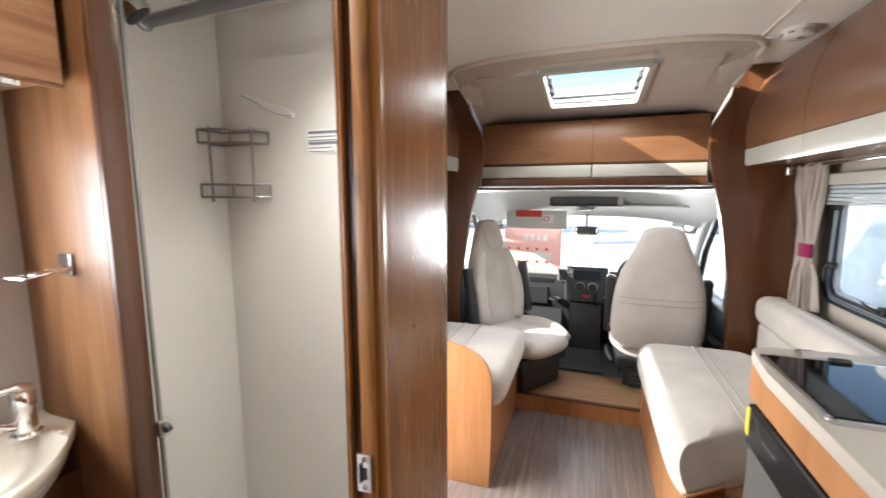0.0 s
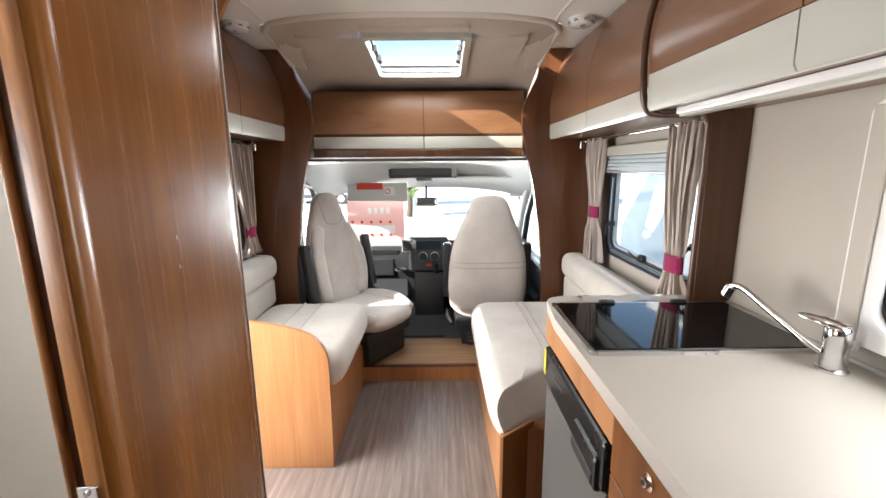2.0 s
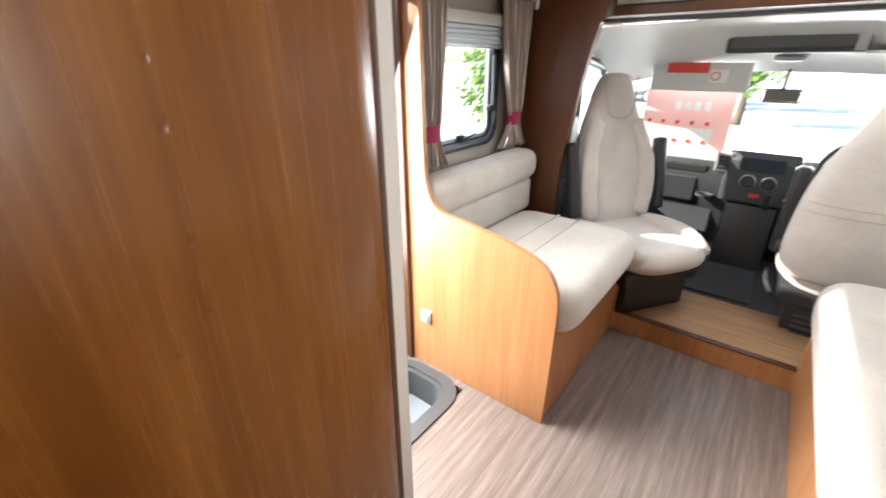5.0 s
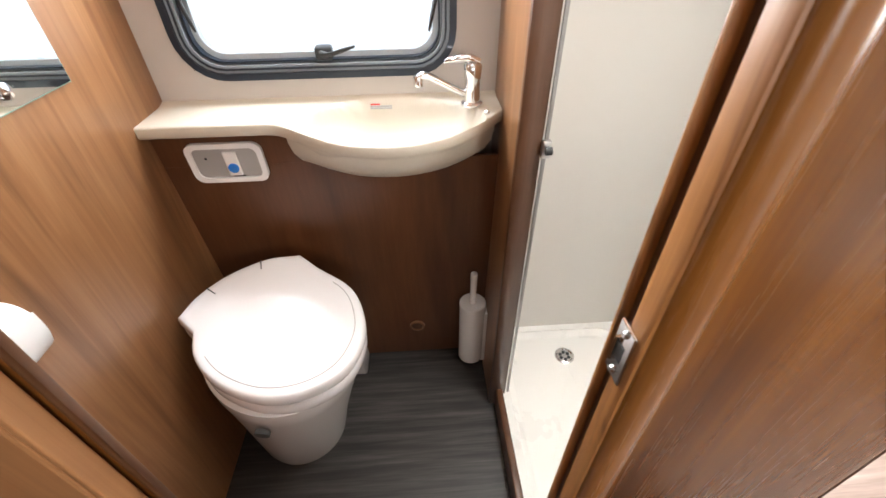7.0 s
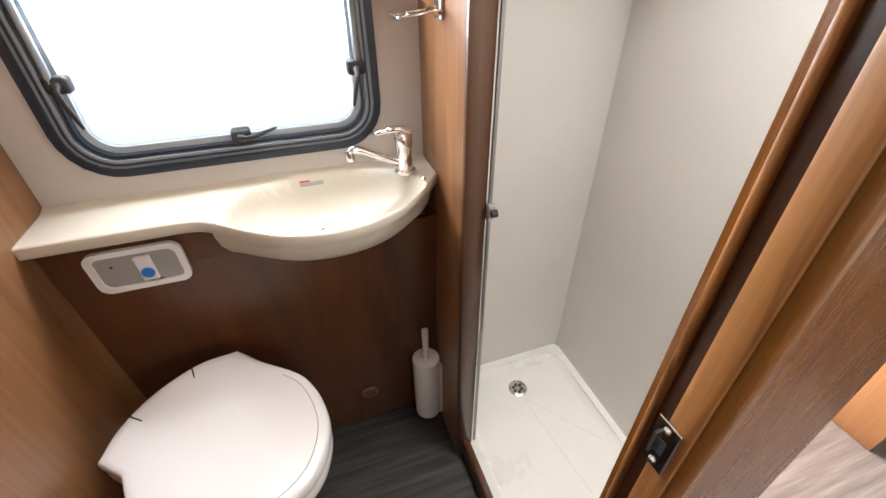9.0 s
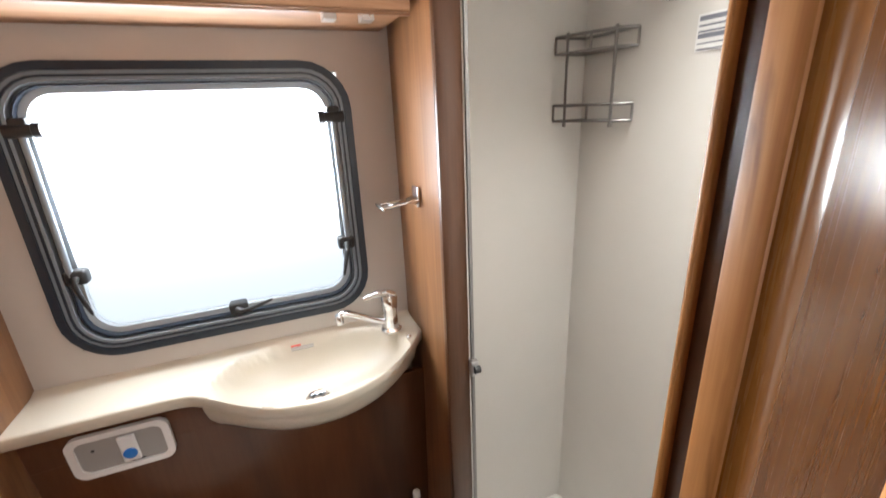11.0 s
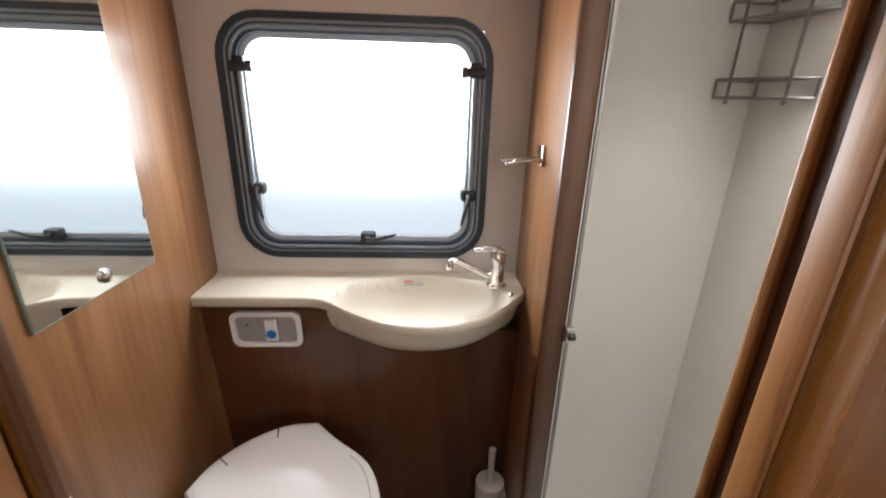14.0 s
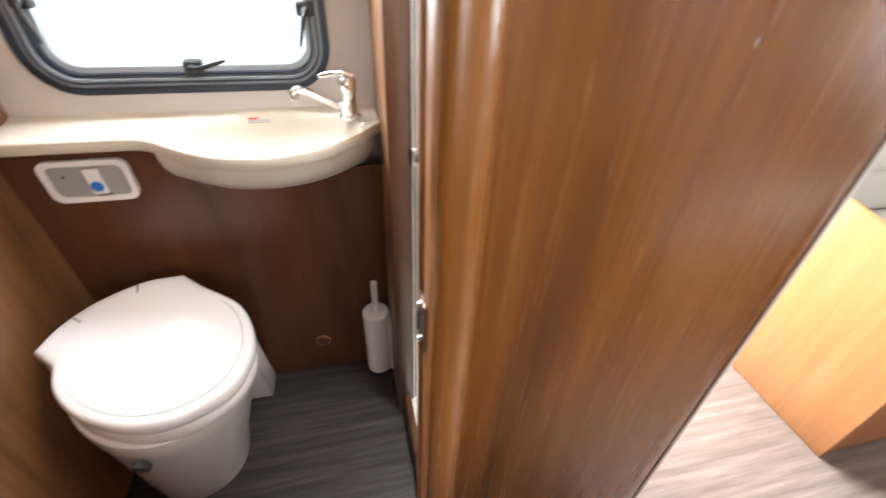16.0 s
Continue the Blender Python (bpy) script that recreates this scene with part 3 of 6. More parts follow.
post = [(-0.236, 0.690), (-0.200, 0.690), (-0.197, 0.654)] + [(-0.197 + 0.010 * math.sin(radians(a)), 0.664 - 0.010 * math.cos(radians(a))) for a in range(15, 91, 15)] + [(-0.187, 0.674), (-0.191, 0.684), (-0.204, 0.693), (-0.222, 0.702), (-0.238, 0.709), (-0.246, 0.7125), (-0.262, 0.7125), (-0.262, 0.70)]
structure("post_aisle", prism(post, "z", 0, CZ), WOOD_POST_LIT, "rounded cherry-look post at the washroom door", "trim", 50)
r = 0.11
corner = [(-0.252, 0.7135), (-0.252, 1.222 - r)] + [(-0.252 - r + r * math.cos(radians(a)), 1.222 - r + r * math.sin(radians(a))) for a in range(10, 91, 10)] + [(XL, 1.222), (XL, 1.216), (-0.252 - r, 1.214), (-0.290, 1.222 - r), (-0.285, 1.10), (-0.285, 0.7135)]
structure("wall_shower_aisle", prism(corner, "z", 0, CZ), WOOD_PANEL, "cherry-look panel with rounded corner round the shower", "wall", 40)
structure("trim_corner", tube([(-0.2745, 1.1605, 0.0), (-0.2745, 1.1605, CZ)], 0.014, 10), TRIM_MATT, "brown rounded edge strip", "trim", 60)
# shower cell
structure("wall_shower_outer", box(XL, XL + 0.006, 0.735, 1.216, 0.05, 1.95), SHOWER, "pale grey-white shower lining")
structure("wall_shower_front", box(XL + 0.006, -0.285, 1.210, 1.216, 0.05, 1.95), SHOWER, "pale grey-white shower lining")
structure("wall_shower_side", box(-0.291, -0.285, 0.752, 1.210, 0.05, 1.95), SHOWER, "pale grey-white shower lining")
cbm = bmesh.new()
for x0, x1, y0, y1 in ((XL, -0.285, -0.13, 0.84), (XL, -0.62, 0.84, 1.08), (-0.38, -0.285, 0.84, 1.08), (XL, -0.285, 1.08, 1.216)):
    box(x0, x1, y0, y1, 1.945, 1.96, bm=cbm)
# unseen vent, added to give the shower's fill lamp an opening
sv = thing("assumed_vent", (-0.5, 0.96, 1.945), "assumed white roof vent over the shower, out of view", "vent")
part("frame", ring(rrect(-0.65, -0.35, 0.81, 1.11, 0.03), rrect(-0.615, -0.385, 0.845, 1.075, 0.02), "z", 1.930, 1.9448, 0.003), BAND, sv, smooth=40)
structure("ceiling_bath", cbm, plain("bath_ceiling", (0.66, 0.65, 0.62), 0.4, vary=0.02, relief=0.0), "pale washroom ceiling with seams", "ceiling")
structure("trim_ceiling_seam", box(XL, -0.29, 1.10, 1.106, 1.941, 1.9455), GREYPANEL, "thin seam across the shower ceiling", "trim")
structure("trim_ceiling_seam", box(XL, -0.29, 0.93, 0.934, 1.942, 1.9455), GREYPANEL, "thin seam across the shower ceiling", "trim")
pw = structure("wall_partition", box(XL, -0.7705, 0.684, 0.728, 0, 1.945), WOOD_BATH, "oak-look partition between basin and shower")
structure("trim_partition_edge", box(-0.770, -0.753, 0.682, 0.732, 0, 1.945, 0.004), TRIM, "brown rounded edge of the partition", "trim", 40)
structure("trim_shower_rail", box(-0.753, -0.747, 0.7335, 0.740, 0.076, 1.944), DARKSTEEL, "thin steel rail of the shower edge", "trim")
# shower tray
tr = thing("shower_tray", (-0.65, 0.96, 0), "cream moulded plastic shower tray", "shower tray")
tro, tri = rrect(XL, -0.285, 0.715, 1.214, 0.04), rrect(XL + 0.03, -0.315, 0.75, 1.185, 0.07)
part("rim", ring(tro, tri, "z", 0.0, 0.058, 0.008), TRAY, tr, smooth=50)
part("pan", prism(tro, "z", 0.012, 0.04), TRAY, tr)
part("cove", loft([[(x, y, 0.054) for x, y in tri], [(x * 0.97 - 0.02, 0.96 + (y - 0.96) * 0.96, 0.046) for x, y in tri], [(x * 0.93 - 0.046, 0.96 + (y - 0.96) * 0.90, 0.041) for x, y in tri]], caps=False), TRAY, tr, smooth=70)
part("waste_ring", lathe([(0.034, 0.0), (0.034, 0.004), (0.029, 0.006), (0.025, 0.002), (0.001, 0.002)], (-0.895, 0.972, 0.040), n=24), CHROME, tr, "chrome waste ring", 40)
for a in range(0, 360, 60):
    part("waste_slot", lathe([(0.006, 0.0), (0.006, 0.0012)], (-0.895 + 0.015 * math.cos(radians(a)), 0.972 + 0.015 * math.sin(radians(a)), 0.0424), n=10), BLACK, tr)
for fx, fy in ((-0.62, 1.15), (-0.42, 1.02), (-0.45, 0.80)):
    part("fold_line", tube([(-0.855, 0.972, 0.0400), (fx, fy, 0.0400)], [0.0007, 0.0014], 6), TRAY, tr, smooth=60)
structure("trim_shower_sill", box(-0.80, -0.30, 0.700, 0.722, 0, 0.085, 0.006), TRIM, "brown sill strip before the shower tray", "trim", 40)

# ---------- windows ----------


def hinged_window(name, hole, xw, s, label, rubber, handles=True, pane=GLASS):
    """A caravan window: rounded rubber frame on the inside of wall xw; s points inwards."""
    y0, y1, z0, z1 = hole
    w = thing(name, (xw, (y0 + y1) / 2, z0), label, "window")
    tagged(w, kind="structure")
    g = 0.021
    part("rubber_frame", ring(rrect(y0 - g, y1 + g, z0 - g, z1 + g, 0.095), rrect(y0 - 0.006, y1 + 0.006, z0 - 0.006, z1 + 0.006, 0.078), "x", xw + s * 0.012, xw - s * 0.03, 0.004), rubber, w, "blue-black rubber frame", 40)
    part("frame_step", ring(rrect(y0 - 0.008, y1 + 0.008, z0 - 0.008, z1 + 0.008, 0.08), rrect(y0 + 0.010, y1 - 0.010, z0 + 0.010, z1 - 0.010, 0.064), "x", xw + s * 0.006, xw - s * 0.03, 0.002), SEALGREY, w, "grey inner frame", 40)
    part("frame_lip", ring(rrect(y0 + 0.010, y1 - 0.010, z0 + 0.010, z1 - 0.010, 0.064), rrect(y0 + 0.03, y1 - 0.03, z0 + 0.03, z1 - 0.03, 0.048), "x", xw - s * 0.016, xw - s * 0.034, 0.002), LIPGREY, w, "pale grey glazing lip", 40)
    part("glazing_bead", ring(rrect(y0 + 0.0145, y1 - 0.0145, z0 + 0.0145, z1 - 0.0145, 0.060), rrect(y0 + 0.018, y1 - 0.018, z0 + 0.018, z1 - 0.018, 0.057), "x", xw - s * 0.000, xw - s * 0.02), rubber, w, smooth=40)
    part("glazing_bead", ring(rrect(y0 + 0.0005, y1 - 0.0005, z0 + 0.0005, z1 - 0.0005, 0.073), rrect(y0 + 0.0045, y1 - 0.0045, z0 + 0.0045, z1 - 0.0045, 0.069), "x", xw + s * 0.009, xw - s * 0.004), rubber, w, smooth=40)
    p = part("pane", prism(rrect(y0 + 0.012, y1 - 0.012, z0 + 0.012, z1 - 0.012, 0.058), "x", xw - s * 0.030, xw - s * 0.034), pane, w)
    p.visible_shadow = False
    if handles:
        x = xw - s * 0.004

        def latch(y, z, dy, dz):
            body = part("latch", box(x - s * 0.012, x + s * 0.016, y - 0.019, y + 0.019, z - 0.014, z + 0.016, 0.007, 3), BLACK, w, smooth=50)
            part("lever", tube(smooth_line([(x + s * 0.018, y, z), (x + s * 0.034, y + dy * 0.3, z + dz * 0.25), (x + s * 0.036, y + dy, z + dz)]), [0.012, 0.011, 0.010] + [0.0065] * 4 + [0.0055] * 3 + [0.0045, 0.004, 0.0025], 8, flat=0.7), BLACK, body, smooth=60)

        latch((y0 + y1) / 2 + 0.01, z0 + 0.030, 0.074, 0.020)
        latch(y0 + 0.03, z0 + 0.155, 0.018, -0.07)
        latch(y1 - 0.022, z0 + 0.145, -0.018, -0.07)
        for y, d in ((y0 + 0.024, 1), (y1 - 0.018, -1)):
            st = part("stay", tube([(x + s * 0.01, y, z0 + 0.16), (x + s * 0.006, y, z1 - 0.09)], 0.0065, 8), SEALGREY, w, smooth=60)
            part("stay_knob", tube([(x + s * 0.006, y - 0.02 * d, z1 - 0.09), (x + s * 0.012, y + 0.02 * d, z1 - 0.09), (x + s * 0.012, y + 0.021 * d, z1 - 0.09), (x + s * 0.012, y + 0.032 * d, z1 - 0.09)], [0.013, 0.011, 0.014, 0.013], 10), BLACK, st, smooth=40)
            part("stay_clamp", box(x - s * 0.006, x + s * 0.014, y - 0.013, y + 0.013, z1 - 0.10, z1 - 0.068, 0.004), BLACK, st, smooth=40)
    return w


hinged_window("window_1", WIN_B, XL, 1, "frosted rounded washroom window with dark rubber frame", RUBBER, pane=FROST)
hinged_window("window_2", WIN_L, XL, 1, "rounded lounge window with dark frame and latches", RUBBER)
hinged_window("window_3", WIN_R, XR, -1, "rounded lounge window with dark frame behind curtains", RUBBER)
hinged_window("window_4", WIN_K, XR, -1, "rounded kitchen window with dark frame above the worktop", RUBBER, handles=False)
# kitchen window's blind frame
bf = thing("window_blind", (XR, 0.76, 1.0), "white blind frame round the kitchen window", "blind")
part("frame", ring(rrect(0.30, 1.14, 1.00, 1.52, 0.03), rrect(0.345, 1.065, 1.045, 1.485, 0.05), "x", XR - 0.034, XR - 0.013, 0.005), WHITE, bf, smooth=40)
part("slide_rail", box(XR - 0.042, XR - 0.034, 1.085, 1.13, 0.985, 1.51, 0.003), CREAM, bf)
part("end_cap", box(XR - 0.046, XR - 0.030, 1.075, 1.14, 0.985, 1.01, 0.003), WHITE, bf)
part("blind_box", box(XR - 0.05, XR - 0.034, 0.34, 1.08, 1.47, 1.52, 0.006), WHITE, bf)
for nm, hole, xw, s in (("lounge_right", WIN_R, XR, -1), ("lounge_left", WIN_L, XL, 1)):
    y0, y1, z0, z1 = hole
    bl = thing("window_blind", (xw, (y0 + y1) / 2, z1), "cream pleated blind folded up above the window", "blind")
    part("cassette", box(xw + s * 0.012, xw + s * 0.05, y0 - 0.04, y1 + 0.04, z1 + 0.01, z1 + 0.06, 0.006), BAND, bl)
    for k in range(4):
        part("pleat", box(xw + s * 0.016, xw + s * 0.038, y0 - 0.01, y1 + 0.01, z1 + 0.010 - 0.018 * (k + 1), z1 + 0.008 - 0.018 * k, 0.003), LIPGREY, bl)
    part("bottom_bar", box(xw + s * 0.014, xw + s * 0.042, y0 - 0.02, y1 + 0.02, z1 - 0.078, z1 - 0.064, 0.003), SILVER, bl)

# roof window over the cab
rw = thing("roof_window", (0.076, 2.695, 2.0), "cream-framed roof window with clear hatch over the cab", "roof window")
tagged(rw, kind="structure")
tilt = Matrix.Translation((0.076, 2.695, roof_z(2.695))) @ Matrix.Rotation(math.atan(SLOPE), 4, "X")


def tilted(bm):
    bmesh.ops.transform(bm, matrix=tilt, verts=bm.verts)
    return bm


part("frame", tilted(ring(rrect(-0.276, 0.276, -0.310, 0.310, 0.03), rrect(-0.246, 0.246, -0.272, 0.272, 0.03), "z", -0.022, 0.03, 0.006)), BAND, rw, smooth=40)
part("shaft", tilted(ring(rrect(-0.254, 0.254, -0.280, 0.280, 0.03), rrect(-0.245, 0.245, -0.271, 0.271, 0.03), "z", 0.0, 0.065)), WHITE, rw, smooth=40)
part("blind_rail", tilted(box(-0.244, 0.244, 0.238, 0.266, 0.034, 0.050, 0.005)), SILVER, rw)
part("blind_fold", tilted(box(-0.243, 0.243, 0.258, 0.2695, 0.006, 0.034, 0.004)), LIPGREY, rw)
part("screen_rail", tilted(box(-0.244, 0.244, -0.268, -0.245, -0.008, 0.012, 0.005)), SILVER, rw)
part("hatch_rim", tilted(ring(rrect(-0.250, 0.250, -0.276, 0.276, 0.03), rrect(-0.234, 0.234, -0.258, 0.258, 0.03), "z", 0.045, 0.058, 0.003)), CHARCOAL, rw, smooth=40)
p = part("hatch", tilted(prism(rrect(-0.26, 0.26, -0.285, 0.285, 0.03), "z", 0.066, 0.070)), GLASS, rw)
p.visible_shadow = False
for hx in (-0.228, 0.228):
    for hy in (-0.02, 0.12):
        part("hatch_latch", tilted(box(hx - 0.012, hx + 0.012, hy - 0.030, hy + 0.030, 0.01, 0.05, 0.006)), CHARCOAL, rw)

# entry door
ed = thing("door_1", (XL, 1.6, 0), "white entry door standing open outwards, black rubber seal", "door")
tagged(ed, kind="structure")
part("leaf", box(XL - 0.70, XL - 0.075, 1.955, 1.985, -0.15, 1.55, 0.01), WHITE, ed)
part("seal", ring(rrect(1.25, 1.95, -0.15, 1.57, 0.08), rrect(1.275, 1.925, -0.12, 1.545, 0.07), "x", XL - 0.036, XL + 0.012, 0.004), BLACK, ed, "black rubber seal", 40)
part("door_pane", box(XL - 0.55, XL - 0.2, 1.949, 1.956, 0.95, 1.42, 0.002), SCREEN, ed)
part("door_bin", box(XL - 0.6, XL - 0.15, 1.89, 1.956, 0.25, 0.55, 0.02), WHITE, ed)
part("hinge", box(XL - 0.08, XL - 0.036, 1.945, 1.97, 0.8, 0.9, 0.004), CHARCOAL, ed)
jb = structure("trim_entry", box(XL, XL + 0.06, 1.945, 1.965, 0, 1.9, 0.004), TRIM, "dark brown strip beside the entry door", "trim")

# washroom door, folded back against the aisle wall
wd = thing("door_2", (-0.235, 0.13, 0), "cherry-look washroom door standing open, folded back", "door")
tagged(wd, kind="structure")
part("leaf", box(-0.246, -0.218, -0.395, 0.126, 0.03, 1.93, 0.004), WOOD_LIGHT, wd)
part("edge_strip", box(-0.248, -0.220, 0.126, 0.134, 0.03, 1.93, 0.002), WOOD_LIGHT, wd)
kb = part("knob", lathe([(0.026, 0.0), (0.026, 0.006), (0.016, 0.010), (0.014, 0.024), (0.020, 0.03), (0.018, 0.036), (0.001, 0.038)], (-0.216, -0.345, 0.99), "x", 24), CHROME, wd, "round chrome push knob", 40)

# strike plate
sp = thing("strike_plate", (-0.235, 0.668, 1.0), "bright chrome strike plate on the door jamb", "latch")
part("plate", box(-0.2275, -0.203, 0.6475, 0.6505, 0.972, 1.032, 0.0012), CHROME, sp)
part("slot", box(-0.2205, -0.2105, 0.6468, 0.6477, 0.993, 1.011), CHARCOAL, sp)
part("tongue", prism([(-0.2225, 0.6478), (-0.2215, 0.6432), (-0.2190, 0.6442), (-0.2195, 0.6478)], "z", 0.988, 1.016), CHROME, sp)
for z in (0.980, 1.024):
    part("screw", lathe([(0.004, 0.0), (0.0025, -0.003), (0.0005, -0.003)], (-0.215, 0.6478, z), "y", 12), STEEL, sp)

# unseen roof window, added to frame the kitchen's fill lamp
kr = thing("roof_window", (0.25, 0.75, CZ), "assumed white-framed roof window over the kitchen, out of view", "roof window")
tagged(kr, kind="structure")
part("frame", ring(rrect(0.25 - 0.27, 0.25 + 0.27, 0.48, 1.02, 0.04), rrect(0.03, 0.47, 0.53, 0.97, 0.03), "z", CZ - 0.02, CZ - 0.002, 0.004), BAND, kr, smooth=40)

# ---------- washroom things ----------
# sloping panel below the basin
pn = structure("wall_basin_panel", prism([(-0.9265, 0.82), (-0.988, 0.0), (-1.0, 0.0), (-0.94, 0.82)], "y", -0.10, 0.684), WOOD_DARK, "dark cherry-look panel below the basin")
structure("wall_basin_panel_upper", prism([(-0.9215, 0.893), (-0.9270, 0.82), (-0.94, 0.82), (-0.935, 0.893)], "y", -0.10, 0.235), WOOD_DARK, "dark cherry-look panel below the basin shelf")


EDGE = [(p.x, p.y) for p in smooth_line([(-0.11, -0.893, 0), (0.10, -0.893, 0), (0.175, -0.891, 0), (0.215, -0.872, 0), (0.285, -0.815, 0), (0.36, -0.772, 0), (0.455, -0.760, 0), (0.545, -0.789, 0), (0.62, -0.851, 0), (0.69, -0.935, 0)], 8)]


def basin_front(y):
    """Front edge of the vanity top."""
    return float(np.interp(y, [e[0] for e in EDGE], [e[1] for e in EDGE]))


def basin_top():
    bm = bmesh.new()
    ny, nx, z0 = 72, 30, 0.932
    grid = []
    for j in range(ny + 1):
        y = -0.10 + 0.783 * j / ny
        xf = basin_front(y)
        row = []
        for i in range(nx + 1):
            x = XL + (xf - XL) * i / nx
            e = (abs(x + 0.893) / 0.116) ** 2.2 + (abs(y - 0.43) / 0.205) ** 2.2
            dz = -0.095 * max(0.0, 1 - e) ** 0.55 if e < 1 else 0.0
            lip = 0.006 * math.exp(-(((x - XL) / 0.015) ** 2))
            row.append(bm.verts.new((x, y, z0 + dz + lip)))
        for k, (dx, dz) in enumerate(((0.003, -0.0015), (0.0045, -0.004), (0.0035, -0.024), (0.001, -0.0265), (-0.022, -0.027))):
            row.append(bm.verts.new((xf + dx, y, z0 + dz)))
        grid.append(row)
    for a, b in zip(grid, grid[1:]):
        for i in range(len(a) - 1):
            bm.faces.new((a[i], a[i + 1], b[i + 1], b[i]))
    return bm


va = thing("vanity_basin", (-0.93, 0.28, 0.93), "cream moulded washbasin with narrow side shelf", "basin")
part("top", basin_top(), BASIN, va, smooth=60)
rows = []
for k, (f, z) in enumerate(((0.945, 0.907), (0.935, 0.885), (0.88, 0.858), (0.76, 0.834), (0.50, 0.820), (0.1, 0.815))):
    row = []
    for j in range(31):
        y = 0.20 + 0.475 * j / 30
        yy = 0.43 + (y - 0.43) * (0.55 + 0.45 * f)
        row.append((-0.98 + (basin_front(y) - 0.004 + 0.98) * f, yy, z))
    rows.append(row)
part("bowl_underside", loft(rows, closed=False, caps=False), BASIN, va, smooth=70)
part("waste_ring", lathe([(0.026, 0.0), (0.026, 0.003), (0.022, 0.005), (0.018, 0.002), (0.001, 0.002)], (-0.893, 0.424, 0.8435), n=20), CHROME, va, "chrome waste", 40)
for a in range(0, 360, 72):
    part("waste_slot", lathe([(0.004, 0), (0.004, 0.001)], (-0.893 + 0.011 * math.cos(radians(a)), 0.424 + 0.011 * math.sin(radians(a)), 0.8462), n=8), BLACK, va)
for k, (w, m) in enumerate(((0.022, RED), (0.05, GREYPANEL), (0.05, GREYPANEL))):
    part("printed_line", box(-0.995 + 0.004 * k, -0.992 + 0.004 * k, 0.385, 0.385 + w, 0.9255 - 0.003 * k, 0.9285 - 0.003 * k), m, va)


def mixer(name, base, d, label, reach=0.11, tall=0.11):
    """A single-lever mixer: body, lever and a bent spout towards d."""
    b, d = Vector(base), Vector(d).normalized()
    t = thing(name, base, label, "tap")
    part("base_ring", lathe([(0.025, 0), (0.025, 0.005), (0.019, 0.010)], b, n=24), CHROME, t, smooth=40)
    body = part("tap_body", lathe([(0.019, 0.008), (0.0175, 0.03), (0.0165, tall * 0.60), (0.0185, tall * 0.62), (0.020, tall * 0.90), (0.015, tall * 0.98), (0.004, tall)], b, n=24), CHROME, t, smooth=50)
    p = [b + d * 0.008 + Vector((0, 0, 0.022)), b + d * 0.03 + Vector((0, 0, 0.030)), b + d * reach * 0.7 + Vector((0, 0, 0.056)), b + d * (reach - 0.006) + Vector((0, 0, 0.066)), b + d * (reach + 0.004) + Vector((0, 0, 0.058))]
    sp = part("spout", tube(smooth_line(p), 0.0085, 12), CHROME, t, smooth=60)
    part("aerator", lathe([(0.0105, 0), (0.0105, 0.018), (0.009, 0.022)], p[-1] + Vector((0, 0, -0.014)), n=18), CHROME, sp, smooth=40)
    q = [b - d * 0.012 + Vector((0, 0, tall * 0.95)), b + d * 0.01 + Vector((0, 0, tall * 1.05)), b + d * 0.035 + Vector((0, 0, tall * 1.04)), b + d * 0.062 + Vector((0, 0, tall * 0.99))]
    part("lever", tube(smooth_line(q), [0.012] * 7 + [0.010] * 5 + [0.008] * 4 + [0.006] * 2 + [0.003], 12, flat=0.8), CHROME, body, smooth=60)
    return t


mixer("mixer_tap", (-0.955, 0.618, 0.934), (-0.02, -1, 0), "chrome single-lever mixer tap on the washbasin", 0.115, 0.094)
scv = thing("cover_screw", (-0.90, 0.645, 0.938), "small chrome screw on the basin corner", "screw")
part("head", lathe([(0.006, -0.006), (0.006, 0), (0.001, 0.003)], (-0.90, 0.645, 0.938), n=12), CHROME, scv)

# flush panel
fp = thing("flush_panel", (-0.92, 0.05, 0.83), "grey toilet flush panel with white frame and blue button", "control panel")
slope = Matrix.Translation((-0.9225, 0.052, 0.832)) @ Matrix.Rotation(math.atan2(0.07, 0.93), 4, "Y")


def on_slope(bm):
    bmesh.ops.transform(bm, matrix=slope, verts=bm.verts)
    return bm


part("frame", on_slope(ring(rrect(-0.085, 0.085, -0.05, 0.05, 0.022), rrect(-0.072, 0.072, -0.038, 0.038, 0.016), "x", 0.0, 0.010, 0.003)), WHITE, fp, smooth=40)
part("face", on_slope(prism(rrect(-0.074, 0.074, -0.04, 0.04, 0.016), "x", 0.0, 0.005)), GREYPANEL, fp)
part("rocker", on_slope(box(0.004, 0.012, -0.004, 0.026, -0.032, 0.030, 0.003)), WHITE, fp)
part("button", on_slope(lathe([(0.012, 0.0), (0.012, 0.003), (0.001, 0.004)], (0.012, 0.012, -0.010), "x", 20)), BLUE, fp, "blue round button")
part("indicator", on_slope(lathe([(0.003, 0), (0.003, 0.002)], (0.004, -0.046, 0.012), "x", 10)), BLACK, fp)
part("label_bar", on_slope(box(0.004, 0.006, 0.002, 0.03, -0.037, -0.034)), BLACK, fp)

# pipe hole
ph = thing("pipe_opening", (-0.97, 0.456, 0.16), "round wood-coloured ring of a pipe opening in the panel", "vent")
sl2 = Matrix.Translation((-0.9725, 0.456, 0.162)) @ Matrix.Rotation(math.atan2(0.07, 0.93), 4, "Y")
bmr = lathe([(0.026, 0.0), (0.026, 0.006), (0.020, 0.008), (0.019, 0.002), (0.001, 0.002)], (0, 0, 0), "x", 28)
bmesh.ops.transform(bmr, matrix=sl2, verts=bmr.verts)
part("ring", bmr, WOOD_SHELF, ph, smooth=40)
